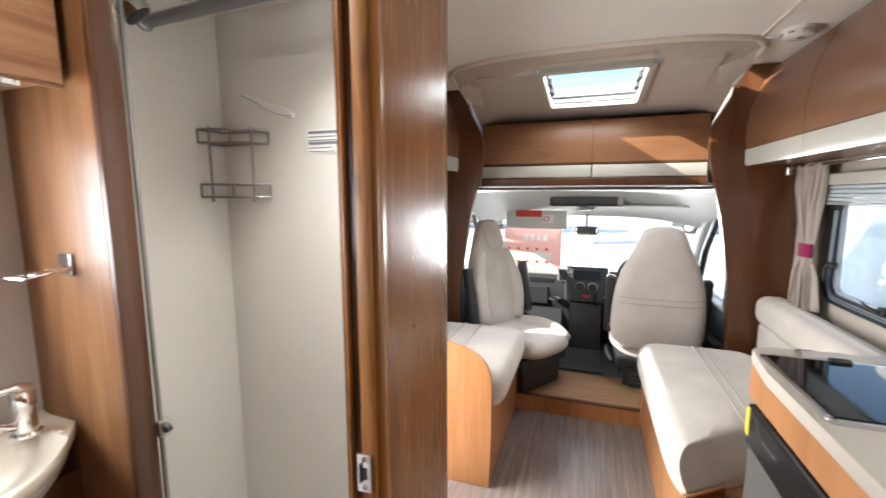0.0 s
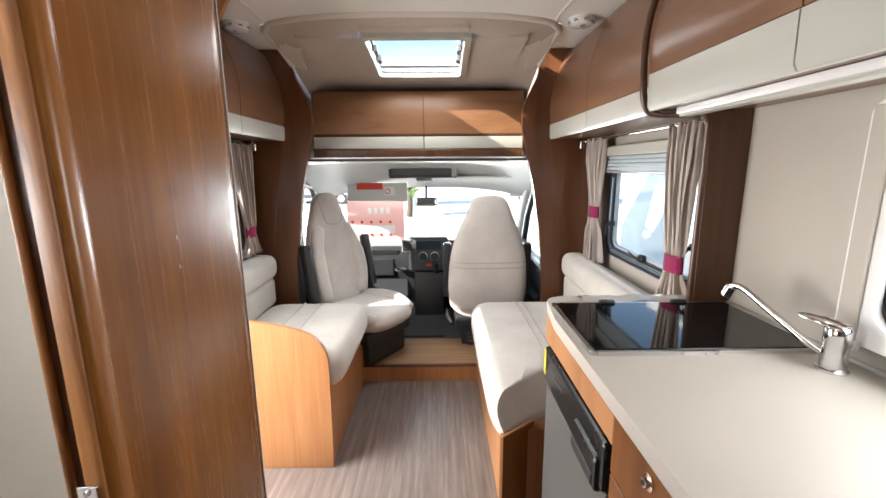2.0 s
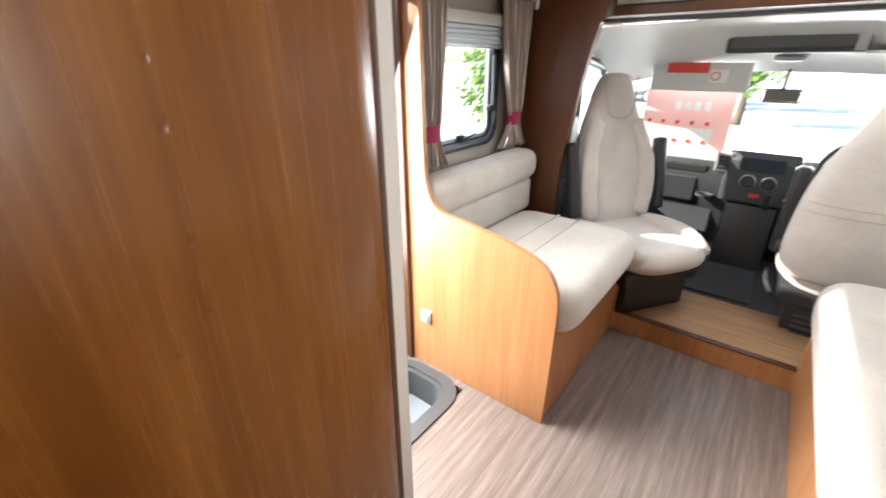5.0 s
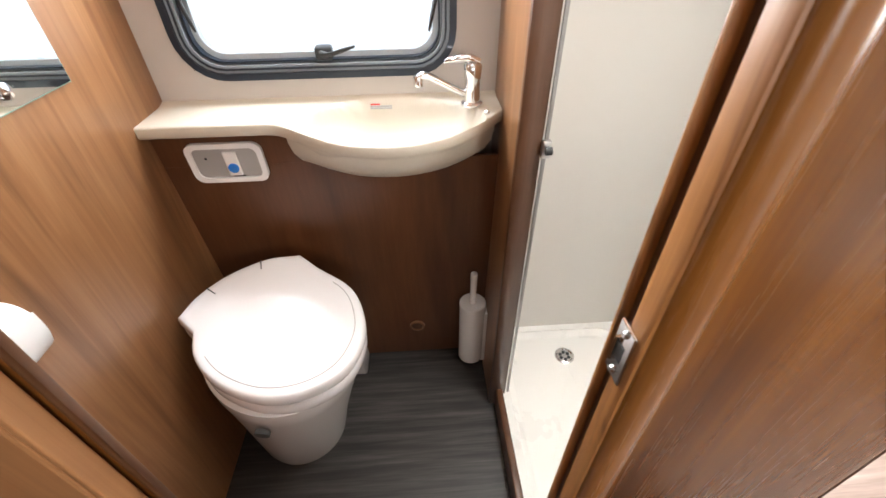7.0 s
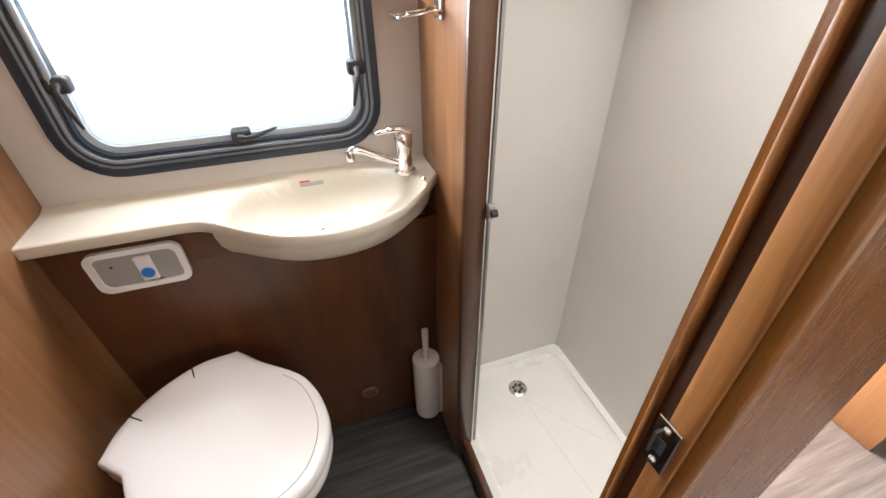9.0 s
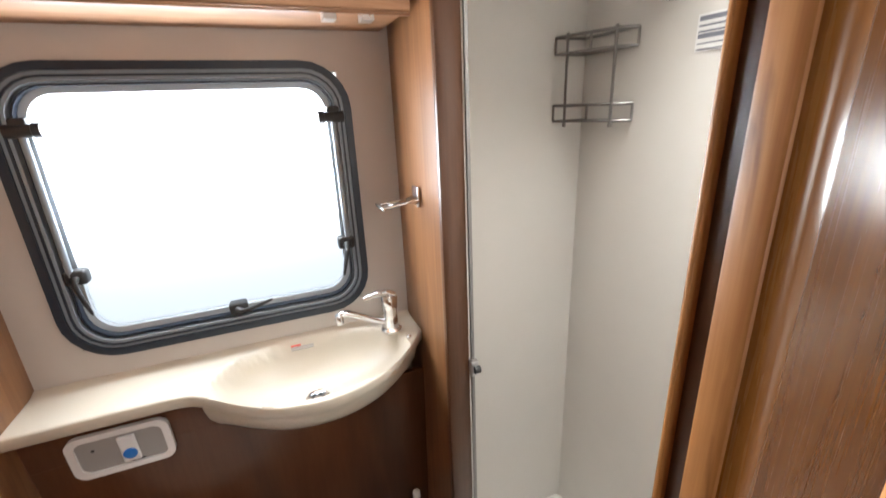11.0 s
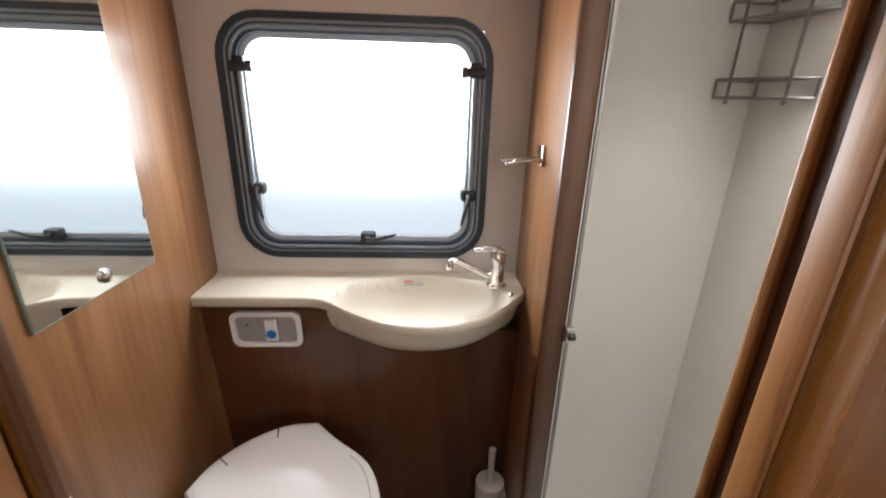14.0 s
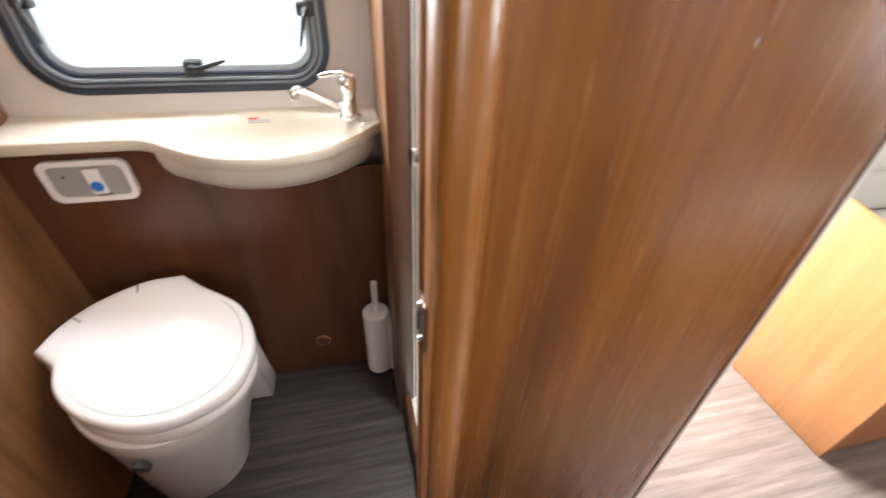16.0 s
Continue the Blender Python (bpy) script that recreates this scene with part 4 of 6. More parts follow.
bmr = lathe([(0.0185, 0.0022), (0.0185, 0.0035), (0.001, 0.0035)], (0, 0, 0), "x", 28)
bmesh.ops.transform(bmr, matrix=sl2, verts=bmr.verts)
part("plug", bmr, TRIM, ph)

# toilet: swivel bowl with round lid and hinge wedge
tc = thing("toilet", (-0.72, 0.11, 0), "white plastic cassette toilet with lid down", "toilet")


LID_EDGE = [(-0.884, 0.165), (-0.866, 0.085), (-0.815, 0.005), (-0.752, -0.050), (-0.690, -0.077), (-0.654, -0.034), (-0.596, -0.014), (-0.542, 0.042), (-0.509, 0.130), (-0.515, 0.218), (-0.556, 0.294), (-0.618, 0.334), (-0.692, 0.344), (-0.782, 0.308), (-0.846, 0.214)]
LID_MID = (-0.69, 0.14)
SHARP = {0, 4, 5, 14}


def lid_outline():
    """The closed edge of lid and hinge flap: round towards the front, two corners at the back."""
    out, n_ = [], len(LID_EDGE)
    for k in range(n_):
        p0, p1, p2, p3 = (Vector((*LID_EDGE[(k + j) % n_], 0)) for j in (-1, 0, 1, 2))
        if k in SHARP:
            p0 = p1 - (p2 - p1)
        if (k + 1) % n_ in SHARP:
            p3 = p2 + (p2 - p1)
        for q in range(5):
            t = q / 5
            p = 0.5 * (2 * p1 + (p2 - p0) * t + (2 * p0 - 5 * p1 + 4 * p2 - p3) * t * t + (3 * p1 - p0 - 3 * p2 + p3) * t ** 3)
            out.append((p.x, p.y))
    return out


LID_LINE = lid_outline()


def lid_z(x, y):
    """The lid falls from its hinge towards the front."""
    return 0.503 + 0.225 * max(0.0, -(x + 0.507) * 0.87 - (y - 0.18) * 0.5)


def lid_row(f, dz):
    mx_, my_ = LID_MID
    return [(mx_ + (x - mx_) * f, my_ + (y - my_) * f, lid_z(mx_ + (x - mx_) * f, my_ + (y - my_) * f) + dz) for x, y in LID_LINE]


def bowl_row(r, z, cx, cy, tilt_=0.0, n=75):
    first = math.atan2(LID_LINE[0][1] - LID_MID[1], LID_LINE[0][0] - LID_MID[0])
    row = []
    for k in range(n):
        a_ = first + 2 * math.pi * k / n
        x, y = cx + r * math.cos(a_), cy + r * math.sin(a_)
        row.append((x, y, z + tilt_ * (lid_z(x, y) - 0.535)))
    return row


bowl_rows = [bowl_row(0.124, 0.0, -0.722, 0.088), bowl_row(0.129, 0.02, -0.722, 0.088), bowl_row(0.143, 0.14, -0.714, 0.100), bowl_row(0.162, 0.28, -0.702, 0.122), bowl_row(0.176, 0.38, -0.694, 0.136, 0.5), bowl_row(0.183, 0.430, -0.690, 0.142, 0.8), bowl_row(0.184, 0.462, -0.690, 0.142, 1.0), bowl_row(0.12, 0.464, -0.690, 0.142, 1.0)]
part("bowl", loft(bowl_rows), WHITE, tc, smooth=60)
part("seat_ring", loft([lid_row(0.90, -0.078), lid_row(0.965, -0.076), lid_row(0.985, -0.066), lid_row(0.988, -0.042), lid_row(0.965, -0.035), lid_row(0.88, -0.035)]), LID, tc, smooth=50)
part("lid", loft([lid_row(0.93, -0.034), lid_row(0.985, -0.033), lid_row(1.0, -0.026), lid_row(1.0, -0.012), lid_row(0.988, -0.003), lid_row(0.965, 0.0), lid_row(0.90, 0.002), lid_row(0.6, 0.005), lid_row(0.3, 0.006), lid_row(0.02, 0.006)]), LID, tc, "white heart-shaped lid with a fine groove", 50)
groove = [(x, y, lid_z(x, y) + 0.0021) for x, y in ((LID_MID[0] + (x - LID_MID[0]) * 0.885, LID_MID[1] + (y - LID_MID[1]) * 0.885) for x, y in LID_LINE[31:68])]
part("lid_groove", tube(groove, 0.0012, 5), GREYPANEL, tc)
for x, y, u, v in ((-0.8580, 0.0720, 0.030, 0.008), (-0.7680, -0.0330, 0.016, 0.024)):
    part("hinge_slit", tube([(x, y, lid_z(x, y) + 0.001), (x + u, y + v, lid_z(x + u, y + v) + 0.0022)], 0.0017, 6), BLACK, tc)
part("pedestal_back", prism([(-0.70, 0.19), (-0.86, 0.16), (-0.868, 0.09), (-0.80, 0.0), (-0.70, -0.055), (-0.65, 0.0)], "z", 0.0, 0.485, 0.01), WHITE, tc, smooth=50)
part("side_cover", prism([(-0.868, 0.455), (-0.985, 0.03), (-0.987, 0.0), (-0.90, 0.0), (-0.80, 0.40), (-0.80, 0.455)], "y", -0.09, 0.272, 0.01), WHITE, tc, smooth=50)
part("flush_lever", loft([[(-0.5140 + dx + 0.010 * math.sin(2 * math.pi * k / 14), 0.108 + 0.014 * math.cos(2 * math.pi * k / 14), 0.365 + 0.030 * math.sin(2 * math.pi * k / 14)) for k in range(14)] for dx in (0.0, 0.012)]), CHARCOAL, tc, smooth=40)

# toilet brush
tb = thing("toilet_brush", (-0.893, 0.622, 0), "white plastic toilet brush in its holder", "toilet brush")
part("holder", lathe([(0.038, 0.048), (0.042, 0.052), (0.042, 0.300), (0.041, 0.304)], (-0.922, 0.638, 0), n=32), WHITE, tb, smooth=40)
part("cap", lathe([(0.043, 0.304), (0.043, 0.312), (0.040, 0.316), (0.010, 0.317)], (-0.922, 0.638, 0), n=32), WHITE, tb, smooth=40)
part("handle", lathe([(0.010, 0.316), (0.009, 0.33), (0.011, 0.43), (0.010, 0.438), (0.002, 0.441)], (-0.922, 0.638, 0), n=20), WHITE, tb, smooth=40)
part("floor_bracket", box(-0.945, -0.90, 0.672, 0.684, 0.04, 0.28), WHITE, tb)

# mirror and paper holder on the rear wall
mi = thing("mirror", (-0.655, -0.097, 1.06), "frameless wall mirror with greenish cut edge", "mirror")
part("backing", box(-0.792, -0.518, -0.0995, -0.0955, 1.058, 1.86), GREENEDGE, mi)
part("silvering", box(-0.790, -0.520, -0.0955, -0.0945, 1.060, 1.858), MIRROR, mi)
part("mirror_clip", lathe([(0.012, 0.0), (0.012, 0.004), (0.002, 0.008)], (-0.66, -0.0945, 1.085), "y", 16), CHROME, mi, smooth=40)
pr = thing("roll_holder", (-0.395, -0.10, 0.9635), "bent chrome toilet roll holder on the wall", "roll holder")
part("wall_plate", lathe([(0.022, 0.0), (0.022, 0.005), (0.014, 0.010)], (-0.400, -0.10, 0.9655), "y", 20), CHROME, pr, smooth=40)
part("bar", tube(smooth_line([(-0.400, -0.098, 0.9655), (-0.400, -0.064, 0.9715), (-0.370, -0.056, 0.9685), (-0.320, -0.058, 0.9435), (-0.307, -0.058, 0.9035), (-0.315, -0.058, 0.8715), (-0.365, -0.058, 0.8695), (-0.437, -0.058, 0.8695)], 5), 0.0055, 8), CHROME, pr, smooth=60)
tr_ = thing("toilet_roll", (-0.372, -0.058, 0.8635), "white toilet paper roll with a hanging end", "toilet roll")
part("roll", loft([[(x, -0.058 + r_ * math.cos(2 * math.pi * k / 32), 0.8655 + r_ * math.sin(2 * math.pi * k / 32)) for k in range(32)] for x, r_ in ((-0.422, 0.010), (-0.422, 0.020), (-0.422, 0.033), (-0.419, 0.037), (-0.325, 0.037), (-0.322, 0.033), (-0.322, 0.020), (-0.330, 0.010))], caps=False), PAPER, tr_, smooth=50)
part("core", lathe([(0.020, -0.002), (0.020, 0.0005), (0.0165, 0.0005), (0.0165, -0.002)], (-0.322, -0.058, 0.8655), "x", 20), CURTAIN, tr_, "grey-brown card core")
tail = smooth_line([(0.0, -0.020, 0.8795), (0.0, -0.019, 0.8560), (0.0, -0.021, 0.8400), (0.0, -0.026, 0.8240), (0.0, -0.034, 0.8140)], 4)
part("loose_end", loft([[(x, p.y, p.z) for p in tail] + [(x, p.y - 0.0015, p.z - 0.0004) for p in tail[::-1]] for x in (-0.420, -0.324)]), PAPER, tr_, smooth=50)

# locker over the washroom window
bl = thing("bath_locker", (-0.91, 0.28, 1.59), "oak-look wall locker above the washroom window", "cabinet")
part("body", box(XL, -0.812, -0.098, 0.666, 1.60, 1.944), WOOD_BATH_X, bl)
part("flap", box(-0.812, -0.796, -0.096, 0.660, 1.592, 1.944, 0.003), WOOD_BATH_X, bl)
part("bottom_strip", box(-0.808, -0.797, -0.096, 0.660, 1.586, 1.592, 0.002), WOOD_SHELF, bl)
for y in (0.52, 0.58):
    part("catch", box(-0.83, -0.80, y, y + 0.02, 1.578, 1.592), STEEL, bl)
rl = thing("corner_locker", (-0.5, -0.05, 1.62), "oak-look wall shelf on the rear wall", "shelf")
part("board", box(-0.80, -0.30, -0.10, -0.045, 1.60, 1.944, 0.003), WOOD_BATH, rl)

# tumbler holder on the partition
th_ = thing("tumbler_holder", (-0.885, 0.676, 1.26), "chrome tumbler holder on the partition", "holder")
part("wall_plate", box(-0.905, -0.868, 0.676, 0.684, 1.246, 1.290, 0.003), CHROME, th_)
part("plate_lip", prism([(0.677, 1.250), (0.662, 1.256), (0.660, 1.262), (0.677, 1.268)], "x", -0.900, -0.873), CHROME, th_, smooth=40)
for x in (-0.905, -0.868):
    part("arm", tube(smooth_line([(x, 0.678, 1.262), (x, 0.640, 1.258), (x - 0.002, 0.607, 1.254)]), 0.0028, 8), CHROME, th_, smooth=60)
part("cross_bar", tube([(-0.892 + 0.024 * math.cos(a), 0.632 + 0.010 * math.sin(a), 1.256) for a in [math.pi * 2 * k / 20 for k in range(21)]], 0.0024, 8), CHROME, th_, smooth=60)
part("front_bar", box(-0.918, -0.858, 0.598, 0.606, 1.250, 1.258, 0.003), CHROME, th_)
ct = thing("door_catch", (-0.75, 0.735, 0.92), "small grey catch on the shower edge", "latch")
part("plate", box(-0.752, -0.738, 0.728, 0.746, 0.902, 0.938, 0.003), STEEL, ct)
part("roller", lathe([(0.008, -0.006), (0.008, 0.006)], (-0.735, 0.74, 0.92), "y", 14), BLACK, ct)

# corner basket in the shower
rk = thing("shower_rack", (-0.95, 1.12, 1.38), "two-tier chrome wire corner basket in the shower", "rack")
cx_, cy_ = XL + 0.012, 1.203
A1, A2, A3, A4 = (cx_, cy_ - 0.090), (cx_ + 0.033, cy_ - 0.080), (cx_ + 0.150, cy_ - 0.040), (cx_ + 0.175, cy_)
for zb in (1.395, 1.555):
    for z, rr_ in ((zb, 0.0032), (zb + 0.038, 0.0036)):
        part("wire", tube([(*A1, z), (*A2, z), (*A3, z), (*A4, z)], rr_, 6), DARKSTEEL, rk, smooth=60)
        part("wire", tube([(*A1, z), (cx_, cy_, z), (*A4, z)], rr_, 6), DARKSTEEL, rk, smooth=60)
    for k in range(1, 9):
        f = k / 9
        p0 = Vector((cx_ + 0.175 * f, cy_, zb))
        p1 = Vector((*A2, zb)).lerp(Vector((*A3, zb)), f)
        part("wire", tube([p0, p1], 0.0024, 5), DARKSTEEL, rk)
    for q in (A1, A2, ((A2[0] + A3[0]) / 2, (A2[1] + A3[1]) / 2), A3, A4):
        part("wire", tube([(*q, zb), (*q, zb + 0.038)], 0.003, 6), DARKSTEEL, rk)
for q in (A2, A3):
    part("upright", tube([(*q, 1.385), (*q, 1.60)], 0.0036, 6), DARKSTEEL, rk)
    part("foot", lathe([(0.005, -0.004), (0.005, 0.006)], (*q, 1.385), n=10), DARKSTEEL, rk)

# shower rod, shower head and hose
rd = thing("curtain_rod", (-0.65, 0.99, 1.85), "grey shower curtain rod below the ceiling", "rod")
part("rod", tube([(XL + 0.006, 0.985, 1.842), (-0.30, 0.985, 1.865)], 0.016, 14), GREYMETAL, rd, smooth=60)
for x, z in ((XL + 0.006, 1.842), (-0.291, 1.865)):
    part("flange", lathe([(0.022, -0.001), (0.022, 0.006), (0.014, 0.012)] if x < -0.5 else [(0.014, -0.012), (0.022, -0.006), (0.022, 0.0)], (x, 0.985, z), "x", 18), GREYMETAL, rd, smooth=40)
sh = thing("hand_shower", (-0.9, 0.85, 1.8), "chrome hand shower in its bracket", "shower head")
part("handle", tube(smooth_line([(-0.955, 0.760, 1.735), (-0.948, 0.81, 1.772), (-0.935, 0.872, 1.815)]), [0.010] * 6 + [0.012] * 6 + [0.013], 12), CHROME, sh, smooth=60)
part("head", tube([(-0.938, 0.874, 1.842), (-0.931, 0.884, 1.832), (-0.922, 0.896, 1.812)], [0.018, 0.032, 0.034], 24), CHROME, sh, smooth=40)
part("spray_face", tube([(-0.9225, 0.8955, 1.8125), (-0.9205, 0.898, 1.809)], [0.030, 0.029], 24), BLACK, sh)
part("bracket", box(-0.97, -0.945, 0.728, 0.765, 1.72, 1.75, 0.004), CHROME, sh)
part("hose", tube(smooth_line([(-0.955, 0.760, 1.73), (-0.958, 0.752, 1.5), (-0.958, 0.75, 1.1), (-0.955, 0.755, 0.9)]), 0.006, 8), STEEL, sh, smooth=60)
stk = thing("care_label", (-0.65, 1.209, 1.55), "pale sticker with lines of blue-grey print", "sticker")
part("sheet", box(-0.706, -0.60, 1.2085, 1.2098, 1.522, 1.588), PAPER, stk)
for k, (h_, w_) in enumerate(((0.010, 0.098), (0.004, 0.09), (0.004, 0.09), (0.010, 0.098), (0.003, 0.08), (0.003, 0.085))):
    part("printed_line", box(-0.702, -0.702 + w_, 1.2078, 1.2086, 1.576 - 0.0102 * k, 1.576 - 0.0102 * k + h_ * 0.8), PRINT, stk)
lg = thing("wavy_strip", (-0.84, 1.205, 1.66), "slim white wavy strip on the shower wall", "hook")
wave = smooth_line([(-0.935, 0, 1.700), (-0.900, 0, 1.704), (-0.86, 0, 1.690), (-0.81, 0, 1.668), (-0.762, 0, 1.650), (-0.745, 0, 1.635)], 4)
low = smooth_line([(-0.750, 0, 1.624), (-0.79, 0, 1.630), (-0.84, 0, 1.648), (-0.885, 0, 1.674), (-0.935, 0, 1.695)], 4)
part("strip", prism([(p.x, p.z) for p in wave + low], "y", 1.199, 1.2098, 0.003), WHITE, lg, smooth=40)
part("ridge", tube([(p.x, 1.198, p.z + 0.005) for p in low], 0.0018, 6), GREYPANEL, lg, smooth=40)
# ceiling lamp of the washroom
cl = thing("ceiling_lamp", (-0.60, 0.42, 1.93), "round washroom ceiling lamp, lit", "lamp")
part("rim", lathe([(0.055, 0.0), (0.055, -0.012), (0.042, -0.014)], (-0.60, 0.42, 1.944), n=28), CHROME, cl, smooth=40)
lens, ln, ll, lb = nodes_of("lamp_lens")
lb.inputs["Emission Color"].default_value, lb.inputs["Emission Strength"].default_value = (1.0, 0.86, 0.70, 1), 3.0
part("lens", lathe([(0.041, -0.013), (0.041, -0.016), (0.001, -0.018)], (-0.60, 0.42, 1.944), n=28), lens, cl)
bath_bulb = new("bath_lamp", bpy.data.lights.new("bath_lamp", "AREA"))
bath_bulb.data.shape, bath_bulb.data.size, bath_bulb.data.energy, bath_bulb.data.color = "DISK", 0.08, 0.9, (1.0, 0.93, 0.86)
bath_bulb.matrix_world = look((-0.60, 0.42, 1.922), (-0.60, 0.55, 0))

# ---------- kitchen ----------
CT = 0.945
kt = thing("worktop", (0.84, 0.5, CT), "cream laminate kitchen worktop with rounded corner", "worktop")
co = [(XR, YB + 0.3), (XR, 1.62)] + [(0.61 + 0.06 * math.cos(radians(a)), 1.56 + 0.06 * math.sin(radians(a))) for a in range(90, 181, 15)] + [(0.53, 1.40), (0.53, YB + 0.3)]
part("slab", prism(co, "z", CT - 0.035, CT, 0.004), COUNTER, kt, smooth=40)
part("splash_strip", tube([(XR - 0.006, YB + 0.3, CT + 0.004), (XR - 0.006, 1.53, CT + 0.004)], 0.006, 8), BAND, kt, smooth=60)
kc = thing("kitchen_cabinet", (0.85, 0.4, 0), "cherry-look kitchen base cabinet with drawers", "cabinet")
part("body", box(0.575, XR - 0.01, YB + 0.3, 1.02, 0.08, CT - 0.036), WOOD, kc)
part("plinth", box(0.60, XR - 0.01, YB + 0.3, 1.58, 0.0, 0.08), TRIM, kc)
part("end_panel", box(0.575, XR - 0.01, 1.565, 1.585, 0.08, CT - 0.036), WOOD, kc)
part("top_rail", box(0.556, 0.58, 1.02, 1.585, 0.80, CT - 0.036, 0.003), WOOD_LIGHT, kc)
for y0, y1 in ((0.52, 1.015), (0.02, 0.515), (-0.48, 0.015)):
    for z0, z1 in ((0.745, 0.905), (0.43, 0.74), (0.09, 0.425)):
        d = part("drawer_front", box(0.553, 0.575, y0, y1, z0, z1, 0.004), WOOD, kc)
        part("lock_knob", lathe([(0.016, 0.0), (0.016, -0.004), (0.010, -0.006), (0.009, -0.012), (0.002, -0.013)], (0.553, (y0 + y1) / 2 + 0.09, z1 - 0.055), "x", 20), CHROME, d, "chrome push lock", 40)
        part("lock_slot", lathe([(0.005, -0.0125), (0.005, -0.014), (0.001, -0.014)], (0.553, (y0 + y1) / 2 + 0.09, z1 - 0.055), "x", 12), BLACK, d)
fr = thing("fridge", (0.8, 1.29, 0.08), "grey built-in fridge with black control band and handle", "fridge")
part("carcass", box(0.585, XR - 0.05, 1.03, 1.56, 0.085, 0.795), CHARCOAL, fr)
dr = part("door", box(0.556, 0.585, 1.035, 1.555, 0.10, 0.665, 0.006), FRIDGE, fr)
part("control_band", box(0.546, 0.585, 1.035, 1.555, 0.668, 0.792, 0.01), FRIDGE_BLACK, fr, "black control band")
part("handle", box(0.534, 0.56, 1.05, 1.215, 0.655, 0.745, 0.012), FRIDGE_BLACK, dr)
part("handle_grip", box(0.530, 0.545, 1.06, 1.205, 0.668, 0.70, 0.006), BLACK, dr)
part("energy_tag", box(0.5435, 0.5465, 1.525, 1.548, 0.70, 0.785), YELLOW, fr, "yellow tag")
part("logo_bar", box(0.5445, 0.5465, 1.34, 1.42, 0.735, 0.745), CHARCOAL, fr)
fs = thing("plastic_film", (0.8, 1.56, CT), "crumpled clear plastic film lying on the worktop", "film")
fm = bmesh.new()
rng = random.Random(4)
gv = [[fm.verts.new((0.66 + 0.032 * i + 0.004 * math.sin(j), 1.535 + 0.014 * j + 0.006 * math.sin(i * 1.3), CT + 0.003 + 0.007 * rng.random() + (0.008 if j in (2, 3) else 0))) for i in range(11)] for j in range(6)]
for a, c in zip(gv, gv[1:]):
    for i in range(10):
        fm.faces.new((a[i], a[i + 1], c[i + 1], c[i]))
FILM = plain("plastic_film", (0.66, 0.65, 0.64), 0.12, vary=0.02, relief=0.0, coat=0.6)
part("sheet", fm, FILM, fs, smooth=30)
hb = thing("hob", (0.84, 1.33, CT), "black glass hob lid in a steel rim", "hob")
part("rim", ring(rrect(0.548, 1.115, 1.15, 1.52, 0.015), rrect(0.566, 1.098, 1.168, 1.502, 0.01), "z", CT - 0.01, CT + 0.010, 0.003), STEEL, hb, smooth=40)
part("glass_lid", box(0.560, 1.104, 1.162, 1.508, CT + 0.004, CT + 0.0125, 0.002), HOBGLASS, hb)
for x in (0.70, 0.93):
    part("hinge", box(x, x + 0.05, 1.495, 1.515, CT + 0.010, CT + 0.022, 0.005), BLACK, hb, smooth=40)

kt2 = thing("kitchen_tap", (1.045, 1.075, CT), "chrome kitchen mixer with long swung spout", "tap")
b = Vector((1.05, 1.07, CT))
part("base_ring", lathe([(0.030, 0), (0.030, 0.006), (0.024, 0.010)], b, n=24), CHROME, kt2, smooth=40)
body = part("tap_body", lathe([(0.0245, 0.008), (0.0235, 0.045), (0.0228, 0.062), (0.0245, 0.064), (0.0245, 0.096), (0.019, 0.104), (0.004, 0.106)], b, n=24), CHROME, kt2, smooth=50)
spt = smooth_line([b + Vector((0, 0, 0.025)), b + Vector((-0.018, 0.05, 0.045)), b + Vector((-0.044, 0.14, 0.092)), b + Vector((-0.064, 0.208, 0.127)), b + Vector((-0.074, 0.236, 0.122))])
sp_ = part("spout", tube(spt, 0.0088, 12), CHROME, kt2, smooth=60)
part("aerator", tube([spt[-1], spt[-1] + Vector((-0.004, 0.010, -0.026))], 0.0135, 16), CHROME, sp_, smooth=40)
part("lever", tube(smooth_line([b + Vector((0.004, -0.010, 0.099)), b + Vector((-0.014, 0.022, 0.107)), b + Vector((-0.036, 0.066, 0.108))]), [0.016] * 4 + [0.013] * 3 + [0.010] * 3 + [0.008, 0.006, 0.003], 14, flat=0.42), CHROME, body, smooth=60)

# divider between kitchen and lounge with rounded cut
dv = [(XR, CT), (XR, 1.61), (0.86, 1.61), (0.86, 1.562), (0.96, 1.556)] + [(0.965 + 0.05 * math.cos(radians(a)), 1.505 + 0.05 * math.sin(radians(a))) for a in range(90, -1, -15)] + [(1.017, CT)]
structure("wall_divider", prism(dv, "y", 1.53, 1.555, 0.003), WOOD_DARK, "dark wood divider between kitchen and lounge")
edge = [(0.86, 1.542, 1.557), (0.96, 1.542, 1.552)] + [(0.963 + 0.05 * math.cos(radians(a)), 1.542, 1.503 + 0.05 * math.sin(radians(a))) for a in range(75, -1, -15)] + [(1.013, 1.542, 1.3), (1.013, 1.542, CT)]
structure("trim_divider", tube(edge, 0.010, 8), TRIM, "brown rounded edge of the divider", "trim", 60)


